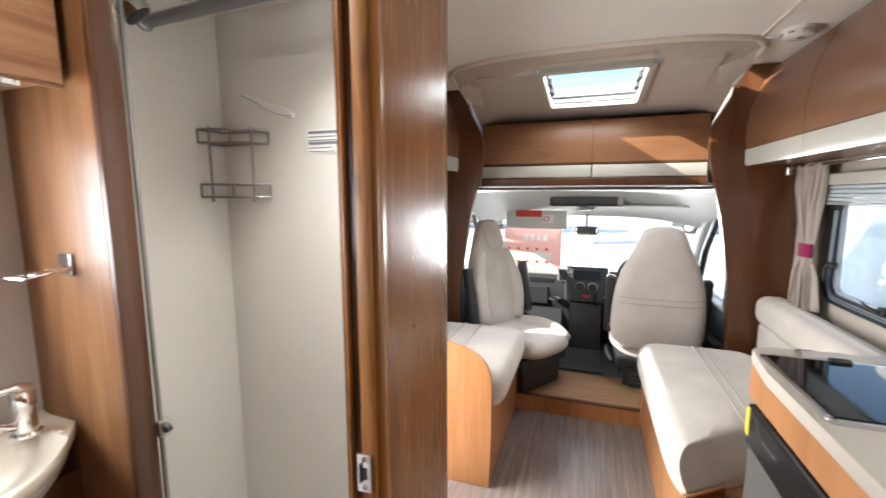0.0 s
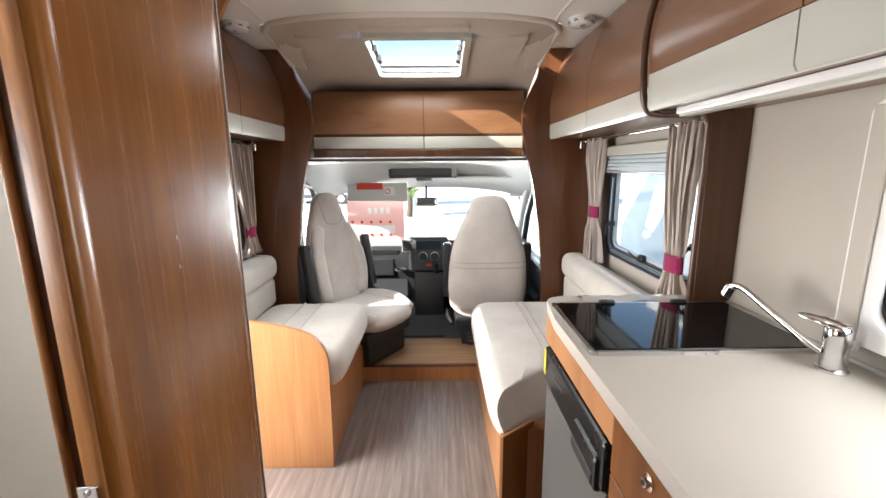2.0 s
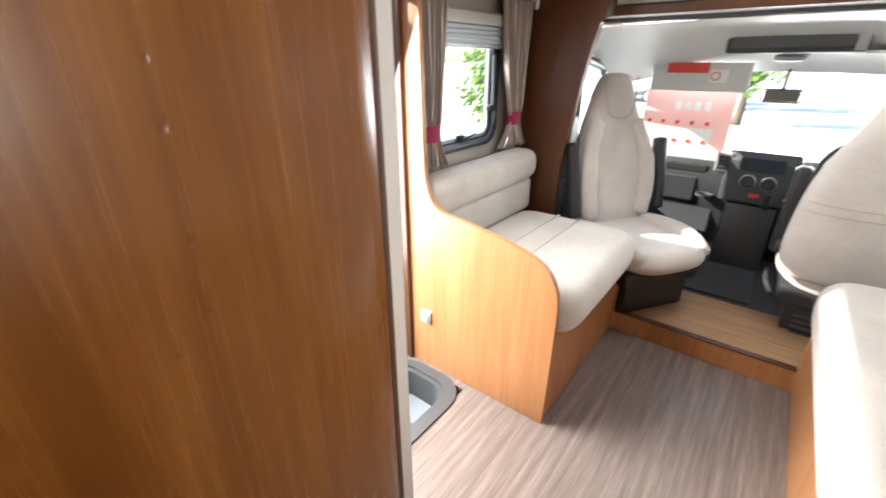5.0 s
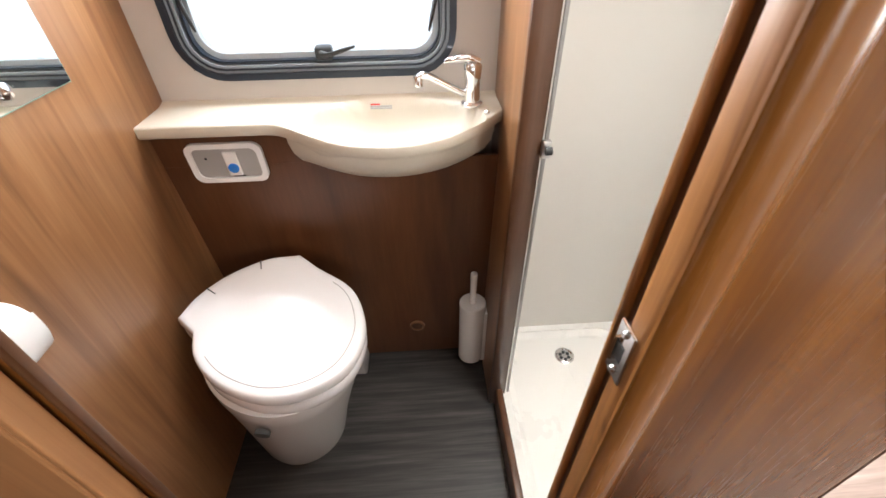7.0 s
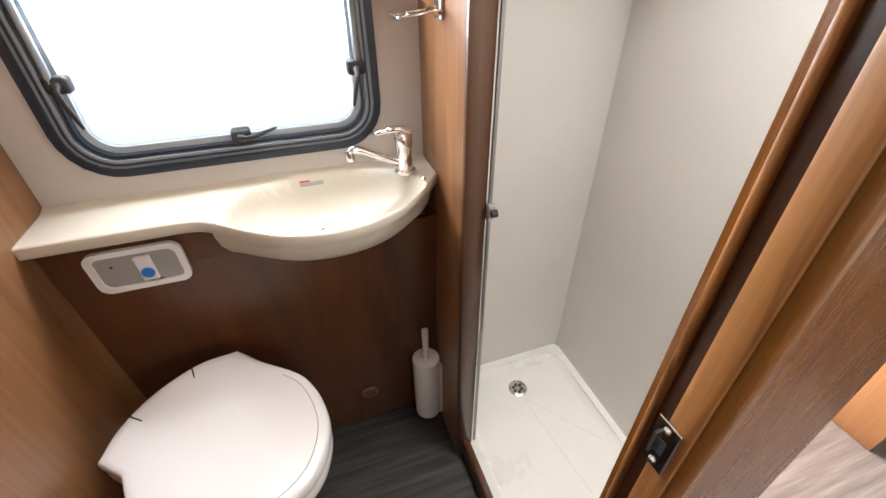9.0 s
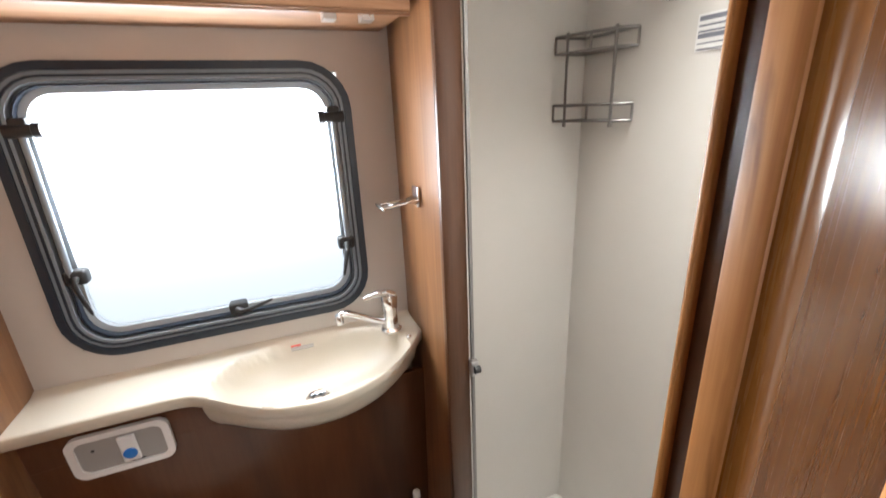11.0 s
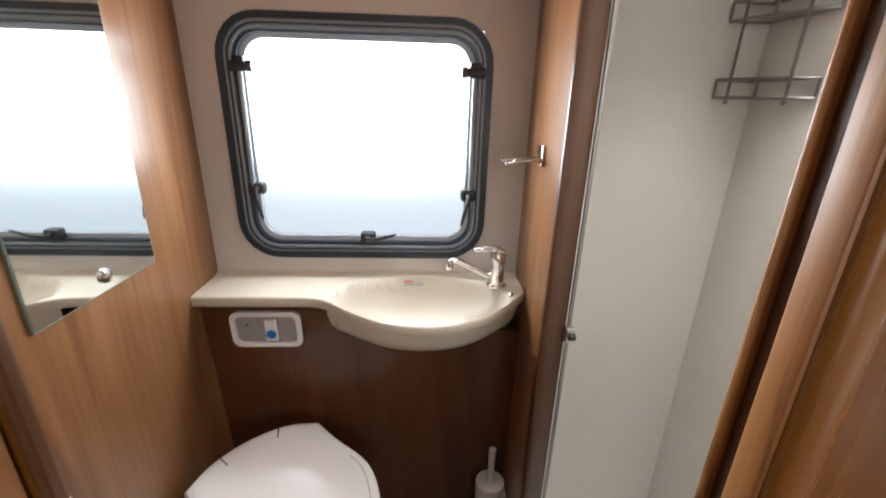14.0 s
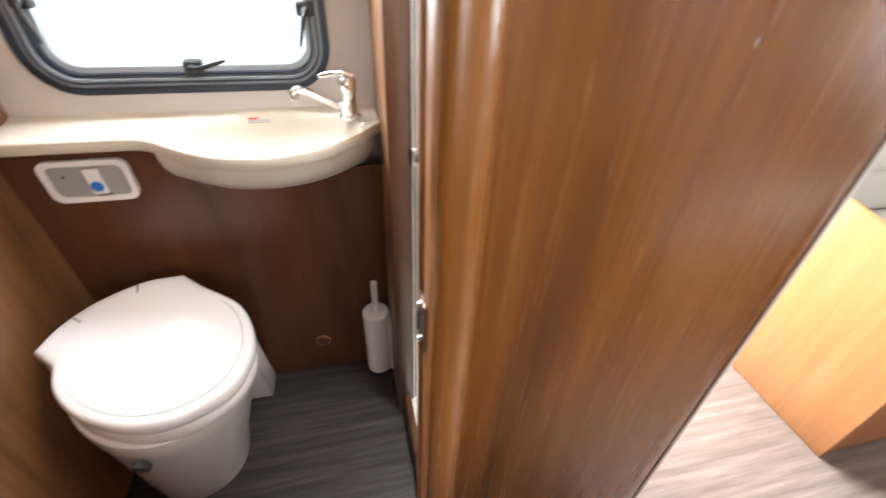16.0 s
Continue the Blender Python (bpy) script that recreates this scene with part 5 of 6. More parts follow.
# ---------- lockers along the ceiling ----------
def locker(name, s, cx, y0, y1, seams, lip, label, tall_band=0.085):
    """A run of roof lockers: s is 1 on the right wall, -1 on the left; lip is how far the front stands from the middle."""
    t = thing(name, (cx + s * lip, (y0 + y1) / 2, 1.56), label, "cabinet")
    wall = XR if s > 0 else XL
    zb = 1.556

    def X(d):
        return cx + s * (lip + d)

    part("bottom", box(min(X(0.004), wall), max(X(0.004), wall), y0, y1, zb, zb + 0.014), WOOD_LOCKER, t)
    cuts = [y0, *seams, y1]
    for a, c in zip(cuts, cuts[1:]):
        face = [(X(-0.002), zb + tall_band), (X(-0.010), zb + 0.16), (X(-0.006), zb + 0.24), (X(0.012), zb + 0.33), (X(0.045), zb + 0.42), (X(0.085), zb + 0.495), (X(0.13), CZ - 0.004)]
        line = [(p.x, p.y) for p in smooth_line([(u, v, 0) for u, v in face], 4)]
        back = [(u + s * 0.018, v) for u, v in line[::-1]]
        back[0] = (back[0][0], line[-1][1])
        d = part("door", prism(line + back, "y", a + 0.002, c - 0.002), WOOD_LOCKER, t, smooth=40)
        band = [(X(0.004), zb - 0.004), (X(-0.004), zb + 0.01), (X(-0.006), zb + tall_band - 0.004), (X(0.0), zb + tall_band - 0.001), (X(0.016), zb + tall_band - 0.001), (X(0.016), zb - 0.004)]
        part("band", prism(band, "y", a + 0.002, c - 0.002), BAND, d, "cream band along the lower edge", 40)
    return t


locker("roof_locker", 1, CX, 1.585, 2.89, [2.23], 0.82, "barrel-fronted cherry-look roof lockers over the lounge seat")
locker("roof_locker", -1, CX, 2.07, 2.89, [2.32], 0.82, "barrel-fronted cherry-look roof lockers over the lounge seat")
locker("kitchen_locker", 1, CX, YB + 0.2, 1.56, [-0.1, 0.48, 1.02], 0.775, "barrel-fronted cherry-look roof lockers over the kitchen", 0.105)
# rounded end trims of the lockers


def locker_edge(y, lip, s, name, tb=0.085):
    pts = [(CX + s * (lip + d), y, 1.556 + h) for d, h in ((0.19, -0.010), (0.09, -0.012), (0.03, -0.010), (0.004, 0.002), (-0.012, 0.05), (-0.018, 0.16), (-0.014, 0.24), (0.006, 0.335), (0.04, 0.425), (0.08, 0.50), (0.12, 0.522))]
    structure(name, tube(smooth_line(pts, 4), 0.011, 8), TRIM, "brown edge strip of the roof lockers", "trim", 60)


locker_edge(1.572, 0.775, 1, "trim_locker")
lend = [(XL, 1.53), (CX - 0.83, 1.53), (CX - 0.80, 1.56), (CX - 0.80, 1.72), (CX - 0.79, 1.85), (CX - 0.75, 1.98), (CX - 0.68, CZ - 0.002), (XL, CZ - 0.002)]
structure("locker_end_left", prism(lend, "y", 2.045, 2.068, 0.006), WOOD_LIGHT, "light wood end board of the roof locker", "trim", 40)
# strip light under the kitchen locker
sl = thing("strip_light", (0.9, 0.6, 1.53), "white strip light under the kitchen lockers", "lamp")
part("housing", box(0.885, 0.93, -0.4, 1.50, 1.535, 1.556, 0.006), WHITE, sl, smooth=40)
part("diffuser", box(0.890, 0.925, -0.39, 1.49, 1.528, 1.536, 0.003), BAND, sl)

# smoke alarms on the ceiling
for x, y in ((0.874, 2.38), (-0.79, 2.43)):
    sa = thing("smoke_alarm", (x, y, CZ), "round white smoke alarm on the ceiling", "alarm", "ceiling alarms")
    part("base", lathe([(0.062, 0), (0.062, -0.012)], (x, y, CZ), n=28), WHITE, sa, smooth=40)
    part("cover", lathe([(0.058, -0.012), (0.054, -0.03), (0.046, -0.036), (0.02, -0.038)], (x, y, CZ), n=28), WHITE, sa, smooth=40)
    part("button", lathe([(0.012, -0.038), (0.012, -0.042), (0.002, -0.043)], (x, y - 0.02, CZ), n=14), CHROME, sa)
    for a in range(0, 360, 45):
        part("vent_slot", box(x + 0.056 * math.cos(radians(a)) - 0.008, x + 0.056 * math.cos(radians(a)) + 0.008, y + 0.056 * math.sin(radians(a)) - 0.008, y + 0.056 * math.sin(radians(a)) + 0.008, CZ - 0.024, CZ - 0.018), GREYPANEL, sa)

# ---------- lounge ----------
# pillars between lounge and cab: wavy inner edge


def pillar(s, name):
    pts = [(0.735, 2.08), (0.735, 1.94), (0.70, 1.86), (0.655, 1.76), (0.645, 1.69), (0.655, 1.58), (0.69, 1.42), (0.725, 1.27), (0.76, 1.05), (0.79, 0.85), (0.805, 0.65), (0.815, 0.10)]
    line = [(CX + s * p.x, p.y) for p in smooth_line([(u, v, 0) for u, v in pts], 5)]
    wall = XR if s > 0 else XL
    structure(name, prism(line + [(wall, 0.10), (wall, 2.08)], "y", 2.885, 2.925, 0.006), WOOD_DARK, "dark wood wavy-edged pillar between lounge and cab", "wall", 40)


pillar(1, "wall_pillar_right"), pillar(-1, "wall_pillar_left")
# locker over the cab
cs = thing("overcab_locker", (CX, 3.0, 1.45), "cherry-look overcab locker with cream band", "cabinet")
part("body", box(-0.655, 0.755, 3.138, 3.46, 1.505, 1.86), WOOD_DARK, cs)
for x0, x1 in ((-0.645, 0.086), (0.090, 0.748)):
    d = part("flap", prism([(3.134, 1.592), (3.110, 1.610), (3.101, 1.72), (3.109, 1.83), (3.134, 1.882), (3.152, 1.882), (3.152, 1.592)], "x", x0, x1), WOOD_SHELF, cs, smooth=40)
    part("band", box(x0, x1, 3.100, 3.142, 1.511, 1.590, 0.006), BAND, d, "cream band", 40)
part("lower_board", box(-0.655, 0.755, 3.105, 3.46, 1.456, 1.508, 0.004), TRIM, cs)
part("bottom_board", box(-0.655, 0.755, 2.950, 3.46, 1.445, 1.456), TRIM, cs)
part("alu_strip", box(-0.66, 0.775, 2.938, 2.950, 1.444, 1.453, 0.002), SILVER, cs)
# black strip that paints in the shadow below the aluminium edge
part("shadow_strip", box(-0.66, 0.775, 2.942, 3.02, 1.428, 1.443), BLACK, cs)


def bench(name, s, y0, y1, front, label):
    """A side bench with box, seat cushion and two-part back cushion; s is 1 on the right."""
    wall = XR if s > 0 else XL
    t = thing(name, ((front + wall) / 2, (y0 + y1) / 2, 0), label, "bench")
    a, c = sorted((front, wall))
    f0, f1 = sorted((front, front + s * 0.02))
    part("box_front", box(f0, f1, y0, y1 + 0.10, 0.0, 0.40, 0.003), WOOD_LIGHT, t)
    part("box_top", box(a, c, y0, y1 + 0.08, 0.38, 0.40), WOOD_LIGHT, t)
    part("box_end", box(a, c, y0, y0 + 0.02, 0.0, 0.40), WOOD_LIGHT, t)
    part("post", box(*sorted((front - s * 0.006, front + s * 0.03)), y1 + 0.06, y1 + 0.10, 0, 0.40, 0.004), WOOD_LIGHT, t)
    return t


bL = bench("bench_left", -1, 1.985, 2.70, -0.325, "light wood side bench with cream cushions")
part("seat_cushion", pad(-0.90, -0.262, 1.987, 2.80, 0.37, 0.55, 0.075, 0.010), SEAT, bL, "cream seat cushion with piped seams", 60)
for x in (-0.66, -0.55):
    part("seam", tube([(x, 2.05, 0.553), (x, 2.12, 0.5575), (x, 2.68, 0.5575), (x, 2.75, 0.553)], 0.005, 6), CURTAIN, bL)
part("back_lower", pad(-0.995, -0.875, 1.99, 2.86, 0.52, 0.70, 0.03, 0.0), SEAT, bL, "cream back cushion", 60)
part("back_roll", pad(-1.02, -0.855, 1.99, 2.87, 0.69, 0.85, 0.06, 0.01), SEAT, bL, "cream rolled top of the back cushion", 60)
bR = bench("bench_right", 1, 1.66, 2.70, 0.43, "light wood side bench with cream cushions, sunlit")
rc = pad(0.375, 0.985, 1.575, 2.80, 0.37, 0.55, 0.075, 0.010)
# the cushion's end slopes down to the slanted end board
for co_, no_ in (((0.48, 1.64, 0.43), (-0.52, 0.68, -0.52)), ((0.48, 1.645, 0.43), (-0.6, 0.8, 0.0))):
    cut = bmesh.ops.bisect_plane(rc, geom=rc.verts[:] + rc.edges[:] + rc.faces[:], plane_co=co_, plane_no=no_, clear_inner=True)
    bmesh.ops.edgeloop_fill(rc, edges=[e for e in cut["geom_cut"] if isinstance(e, bmesh.types.BMEdge)])
part("seat_cushion", rc, SEAT, bR, "cream seat cushion with piped seams", 60)
for x in (0.66, 0.70):
    part("seam", tube([(x, 1.66, 0.553), (x, 1.75, 0.5575), (x, 2.65, 0.5575), (x, 2.74, 0.553)], 0.005, 6), CURTAIN, bR)
part("back_lower", pad(0.985, 1.11, 1.62, 2.86, 0.52, 0.70, 0.03, 0.0), SEAT, bR, "cream back cushion", 60)
part("back_roll", pad(0.965, 1.125, 1.62, 2.87, 0.69, 0.85, 0.06, 0.01), SEAT, bR, "cream rolled top of the back cushion", 60)
# slanted end box of the right bench before the fridge
# shade on this light wood end is put in by the darker foil
part("nose_panel", prism([(0.415, 1.578), (0.55, 1.680), (0.55, 1.698), (0.43, 1.70), (0.408, 1.60)], "z", 0.0, 0.425, 0.004), WOOD, bR)
part("nose_edge", prism([(0.413, 1.572), (0.55, 1.675), (0.55, 1.690), (0.405, 1.583)], "z", 0.424, 0.432, 0.003), WOOD_LIGHT, bR)

# end board of the left bench with a swept top
eb = thing("bench_end_board", (-0.66, 1.97, 0), "light wood end board with swept top beside the entry", "panel")
ptop = [(-0.318, 0.0), (-0.313, 0.30), (-0.314, 0.52), (-0.325, 0.585), (-0.36, 0.645), (-0.42, 0.68), (-0.52, 0.707), (-0.68, 0.735), (-0.80, 0.752), (-0.85, 0.785), (-0.878, 0.85), (-0.888, 0.95), (-0.895, 1.30), (-0.90, 1.54)]
line = [(p.x, p.y) for p in smooth_line([(u, v, 0) for u, v in ptop], 4)]
part("board", prism(line + [(XL, 1.54), (XL, 0.0)], "y", 1.962, 1.984, 0.004), WOOD_LIGHT, eb, smooth=40)
sk = thing("socket", (-0.885, 1.96, 0.257), "grey socket plate on the bench end board", "socket")
part("plate", box(-0.915, -0.858, 1.953, 1.963, 0.225, 0.29, 0.004), SILVER, sk)
part("insert", box(-0.902, -0.871, 1.950, 1.954, 0.238, 0.277, 0.002), GREYPANEL, sk)


def curtain(x, s, y0, y1, tie_y, z_tie, z_top, z_bot, label):
    """A gathered curtain, pinched by a tieback."""
    t = thing("curtain", (x, (y0 + y1) / 2, z_bot), label, "curtain", "lounge curtains")
    rows = []
    n = 72
    for z, yc0, yc1, amp in ((z_top, y0, y1, 0.012), (z_top - 0.12, y0 + 0.01, y1 - 0.01, 0.016), (z_tie + 0.22, y0 * 0.7 + tie_y * 0.3, y1 * 0.7 + tie_y * 0.3, 0.018), (z_tie + 0.06, tie_y - 0.060, tie_y + 0.060, 0.012), (z_tie, tie_y - 0.048, tie_y + 0.048, 0.006), (z_tie - 0.05, tie_y - 0.058, tie_y + 0.058, 0.010), (z_tie - 0.11, tie_y - 0.09, tie_y + 0.085, 0.018), (z_bot, tie_y - 0.12, tie_y + 0.10, 0.024)):
        row = []
        for k in range(n):
            f = k / (n - 1)
            ph_ = f * 2 * math.pi * 6.5
            row.append((x + amp * math.sin(ph_) + 0.004 * math.sin(ph_ * 2.3 + z * 7), yc0 + (yc1 - yc0) * f + amp * 0.35 * math.cos(ph_ * 2), z + 0.008 * math.sin(f * 17 + 3 * z)))
        rows.append([Vector(p) for p in row])
    fine = []
    for j in range(len(rows) - 1):
        for q in range(4):
            fine.append([a.lerp(b_, q / 4) for a, b_ in zip(rows[j], rows[j + 1])])
    fine.append(rows[-1])
    bm = loft(fine, closed=False, caps=False)
    ob = part("cloth", bm, CURTAIN, t, smooth=80)
    sol = ob.modifiers.new("thickness", "SOLIDIFY")
    sol.thickness = 0.004
    part("tieback", ring([(x + 0.022 * math.cos(a) * (1 + 0.0 * a), tie_y + 0.056 * math.sin(a)) for a in [2 * math.pi * k / 24 for k in range(24)]], [(x + 0.019 * math.cos(a), tie_y + 0.053 * math.sin(a)) for a in [2 * math.pi * k / 24 for k in range(24)]], "z", z_tie - 0.032, z_tie + 0.032), TIE, t, "magenta cloth tieback", 50)
    return t


curtain(1.07, -1, 2.50, 2.76, 2.60, 1.135, 1.535, 0.86, "beige curtain held by a magenta tieback")
curtain(1.065, -1, 1.66, 1.86, 1.745, 1.03, 1.535, 0.86, "beige curtain held by a magenta tieback beside the divider")
curtain(-0.965, 1, 2.60, 2.86, 2.76, 1.01, 1.53, 0.87, "beige curtain held by a magenta tieback")
curtain(-0.965, 1, 2.02, 2.20, 2.10, 1.01, 1.53, 0.87, "beige curtain held by a magenta tieback beside the entry")
for x, y0, y1, s in ((1.065, 1.60, 2.80, 1), (-0.962, 2.02, 2.86, -1)):
    cr = thing("curtain_rail", (x, (y0 + y1) / 2, 1.53), "thin chrome curtain rail with end caps", "rail")
    part("rail", tube([(x, y0, 1.532), (x, y1 + 0.03, 1.532)], 0.006, 8), CHROME, cr, smooth=60)
    for y in (y0, y1 + 0.03):
        part("end_cap", lathe([(0.013, -0.02), (0.014, 0.02)], (x - s * 0.01, y, 1.516), n=16), CHROME, cr, smooth=40)
        part("hook", box(x - 0.006, x + 0.006, y - 0.006, y + 0.006, 1.53, 1.556), CHROME, cr)

# ---------- cab ----------
structure("cab_headliner", loft([[(x, 2.96, 1.425 - 0.03 * abs((x - CX) / 0.9) ** 3) for x in [CX - 0.92 + 1.84 * k / 16 for k in range(17)]], [(x, 3.45, 1.42 - 0.10 * abs((x - CX) / 0.9) ** 3) for x in [CX - 0.92 + 1.84 * k / 16 for k in range(17)]], [(x, 3.86, 1.265 - 0.10 * abs((x - CX) / 0.9) ** 3) for x in [CX - 0.92 + 1.84 * k / 16 for k in range(17)]], [(x, 3.93, 1.215 - 0.10 * abs((x - CX) / 0.9) ** 3) for x in [CX - 0.92 + 1.84 * k / 16 for k in range(17)]]], closed=False, caps=False), CABTRIM, "pale grey moulded cab roof lining", "ceiling", 60)
structure("overcab_roof", box(CX - 1.0, CX + 1.0, 3.3, 4.0, 1.47, 1.50), WHITE, "shell above the cab roof lining", "ceiling")
for s in (-1, 1):
    x = CX + s * 0.93
    side = "right" if s > 0 else "left"
    # lower door, window frame and pillars
    structure("cab_door_" + side, box(min(x, x + s * 0.06), max(x, x + s * 0.06), 2.93, 4.35, 0.05, 0.60, 0.02), DASH, "dark plastic lower cab door", "door")
    structure("cab_door_bin_" + side, box(*sorted((x, x - s * 0.07)), 3.35, 4.0, 0.15, 0.38, 0.02), BLACK, "black door bin", "door")
    structure("cab_door_sill_" + side, box(*sorted((x - s * 0.02, x + s * 0.05)), 2.93, 4.35, 0.60, 0.645, 0.015), DASH_GREY, "grey window sill of the cab door", "door")
    structure("cab_pillar_b_" + side, box(*sorted((x - s * 0.03, x + s * 0.06)), 2.93, 3.32, 0.98, 1.42, 0.03), CABTRIM, "pale upper pillar behind the cab door", "wall")
    structure("cab_pillar_b_low_" + side, box(*sorted((x - s * 0.035, x + s * 0.06)), 2.93, 3.34, 0.60, 0.98, 0.03), BLACK, "black lower pillar behind the cab door", "wall")
    structure("cab_window_frame_" + side, tube([(x, 3.36, 0.64), (x, 3.34, 1.22), (x, 3.42, 1.28), (x, 3.72, 1.235), (x, 4.0, 0.95), (x, 4.15, 0.66)], 0.028, 8), BLACK, "black frame of the cab side window", "window", 60)
    p = structure("cab_window_" + side, prism([(3.34, 0.62), (3.34, 1.26), (3.72, 1.25), (4.2, 0.62)], "x", x + s * 0.03, x + s * 0.034), GLASS_TINT, "tinted cab side window", "window")
    p.visible_shadow = False
    structure("cab_pillar_a_" + side, tube(smooth_line([(x - s * 0.02, 3.55, 1.33), (x - s * 0.03, 3.85, 1.21), (x - s * 0.02, 4.15, 0.93), (x, 4.45, 0.64)]), 0.045, 10), CABTRIM, "pale front pillar of the cab", "wall", 60)
    bt = thing("seat_belt", (x - s * 0.05, 3.2, 0.4), "black seat belt hanging at the pillar", "belt", "cab belts")
    part("webbing", prism([(3.20, 0.35), (3.25, 0.35), (3.23, 1.20), (3.19, 1.20)], "x", x - s * 0.045, x - s * 0.048), BLACK, bt)
    part("anchor", box(*sorted((x - s * 0.03, x - s * 0.06)), 3.17, 3.25, 1.15, 1.22, 0.01), CHARCOAL, bt)
ws = structure("windscreen", loft([[(CX + 0.90 * u, 3.93 + 0.0 * u - 0.10 * u * u, 1.23) for u in [-1 + k / 8 for k in range(17)]], [(CX + 0.93 * u, 4.55 - 0.22 * u * u, 0.62) for u in [-1 + k / 8 for k in range(17)]]], closed=False, caps=False), GLASS_TINT, "large clear windscreen", "window", 80)
ws.visible_shadow = False
# dashboard
da = thing("dashboard", (CX, 4.1, 0.1), "dark plastic dashboard with radio and air vents", "dashboard")
sec = [(3.92, 0.20), (3.86, 0.42), (3.84, 0.60), (3.87, 0.70), (4.02, 0.735), (4.50, 0.66), (4.50, 0.10), (3.96, 0.10)]
part("body", prism(sec, "x", CX - 0.92, CX + 0.92, 0.01), DASH, da, smooth=40)
part("upper_tray", prism([(3.88, 0.705), (4.02, 0.742), (4.45, 0.675), (4.45, 0.66), (3.88, 0.69)], "x", CX - 0.90, -0.12), DASH_GREY, da, smooth=40)
rdo = part("radio_panel", prism([(3.80, 0.50), (3.785, 0.74), (3.83, 0.79), (3.92, 0.78), (3.92, 0.48)], "x", -0.085, 0.26, 0.012), CHARCOAL, da, smooth=40)
part("screen", box(-0.02, 0.195, 3.774, 3.786, 0.685, 0.765, 0.004), SCREEN, rdo, "dark radio screen")
for x in (0.04, 0.14):
    part("dial", lathe([(0.036, 0.0), (0.036, -0.012), (0.028, -0.022), (0.002, -0.022)], (x, 3.79, 0.625), "y", 24), BLACK, rdo, smooth=40)
    part("dial_ring", lathe([(0.040, 0.0), (0.040, -0.006), (0.036, -0.008)], (x, 3.79, 0.625), "y", 24), SILVER, rdo, smooth=40)
part("hazard_button", box(0.065, 0.115, 3.785, 3.797, 0.535, 0.558, 0.003), RED, rdo, "red hazard button")
for x in (-0.145, 0.265):
    v = part("air_vent", box(x, x + 0.085, 3.79, 3.85, 0.66, 0.775, 0.01), SILVER, da)
    part("vent_inside", box(x + 0.012, x + 0.073, 3.784, 3.80, 0.675, 0.76, 0.004), BLACK, v)
    for k in range(3):
        part("vent_blade", box(x + 0.014, x + 0.071, 3.780, 3.79, 0.69 + 0.022 * k, 0.696 + 0.022 * k), CHARCOAL, v)
part("cup_ring", lathe([(0.05, 0), (0.05, 0.012), (0.038, 0.012), (0.036, 0.0)], (-0.16, 3.80, 0.50), n=24), CHARCOAL, da, smooth=40)
part("centre_tunnel", prism([(3.72, 0.10), (3.80, 0.48), (3.95, 0.48), (3.95, 0.10)], "x", -0.04, 0.22, 0.015), BLACK, da, smooth=40)
part("gear_lever", tube(smooth_line([(0.16, 3.78, 0.48), (0.155, 3.70, 0.55), (0.155, 3.68, 0.60)]), [0.012] * 6 + [0.016] * 6 + [0.024], 10), BLACK, da, smooth=60)
gb_ = part("glove_box", box(-0.78, -0.22, 3.835, 3.86, 0.44, 0.60, 0.01), DASH, da)
part("glove_handle", box(-0.55, -0.45, 3.828, 3.838, 0.575, 0.592, 0.004), CHARCOAL, gb_)
part("dash_shelf", box(-0.80, -0.18, 3.845, 3.88, 0.625, 0.675, 0.008), BLACK, da)
part("lower_panel", box(-0.80, -0.10, 3.865, 3.90, 0.24, 0.42, 0.01), CHARCOAL, da)
for x in (0.235, 0.255):
    part("switch", box(x - 0.005, x + 0.005, 3.783, 3.792, 0.54, 0.555, 0.002), SILVER, rdo)
# steering wheel before the driver seat
stw = thing("steering_wheel", (0.52, 3.72, 0.72), "black steering wheel before the driver seat", "steering wheel")
tm = Matrix.Translation((0.52, 3.70, 0.73)) @ Matrix.Rotation(radians(62), 4, "X")
bm = tube([(0.20 * math.cos(a), 0.20 * math.sin(a), 0) for a in [2 * math.pi * k / 36 for k in range(37)]], 0.014, 10)
bmesh.ops.transform(bm, matrix=tm, verts=bm.verts)
part("rim", bm, BLACK, stw, smooth=60)
bm = box(-0.07, 0.07, -0.06, 0.06, -0.03, 0.01, 0.015)
box(-0.19, 0.19, -0.02, 0.02, -0.015, -0.005, 0.003, bm=bm)
bmesh.ops.transform(bm, matrix=tm, verts=bm.verts)
part("hub", bm, CHARCOAL, stw, smooth=40)
part("column", tube([(0.52, 3.72, 0.70), (0.52, 3.90, 0.62)], 0.045, 12), BLACK, stw, smooth=40)
# overhead console, rear mirror, visors
oc = thing("overhead_console", (0.06, 3.6, 1.3), "black overhead console in the cab roof", "console")
part("body", box(-0.21, 0.33, 3.56, 3.70, 1.305, 1.41, 0.012), BLACK, oc)
part("tray", box(-0.19, 0.28, 3.552, 3.56, 1.33, 1.40, 0.004), CHARCOAL, oc)
part("side_vent", box(0.285, 0.325, 3.550, 3.562, 1.315, 1.40, 0.004), GREYPANEL, oc)
part("map_light", lathe([(0.07, 0), (0.065, -0.02), (0.02, -0.026)], (0.06, 3.80, 1.29), n=24), DASH_GREY, oc, smooth=40)
rmi = thing("rear_mirror", (0.07, 3.88, 1.09), "rear-view mirror on the windscreen", "mirror")
part("housing", box(-0.02, 0.165, 3.872, 3.90, 1.055, 1.13, 0.018), CHARCOAL, rmi, smooth=50)
part("mirror_glass", box(-0.010, 0.155, 3.866, 3.873, 1.064, 1.121, 0.003), MIRROR, rmi)
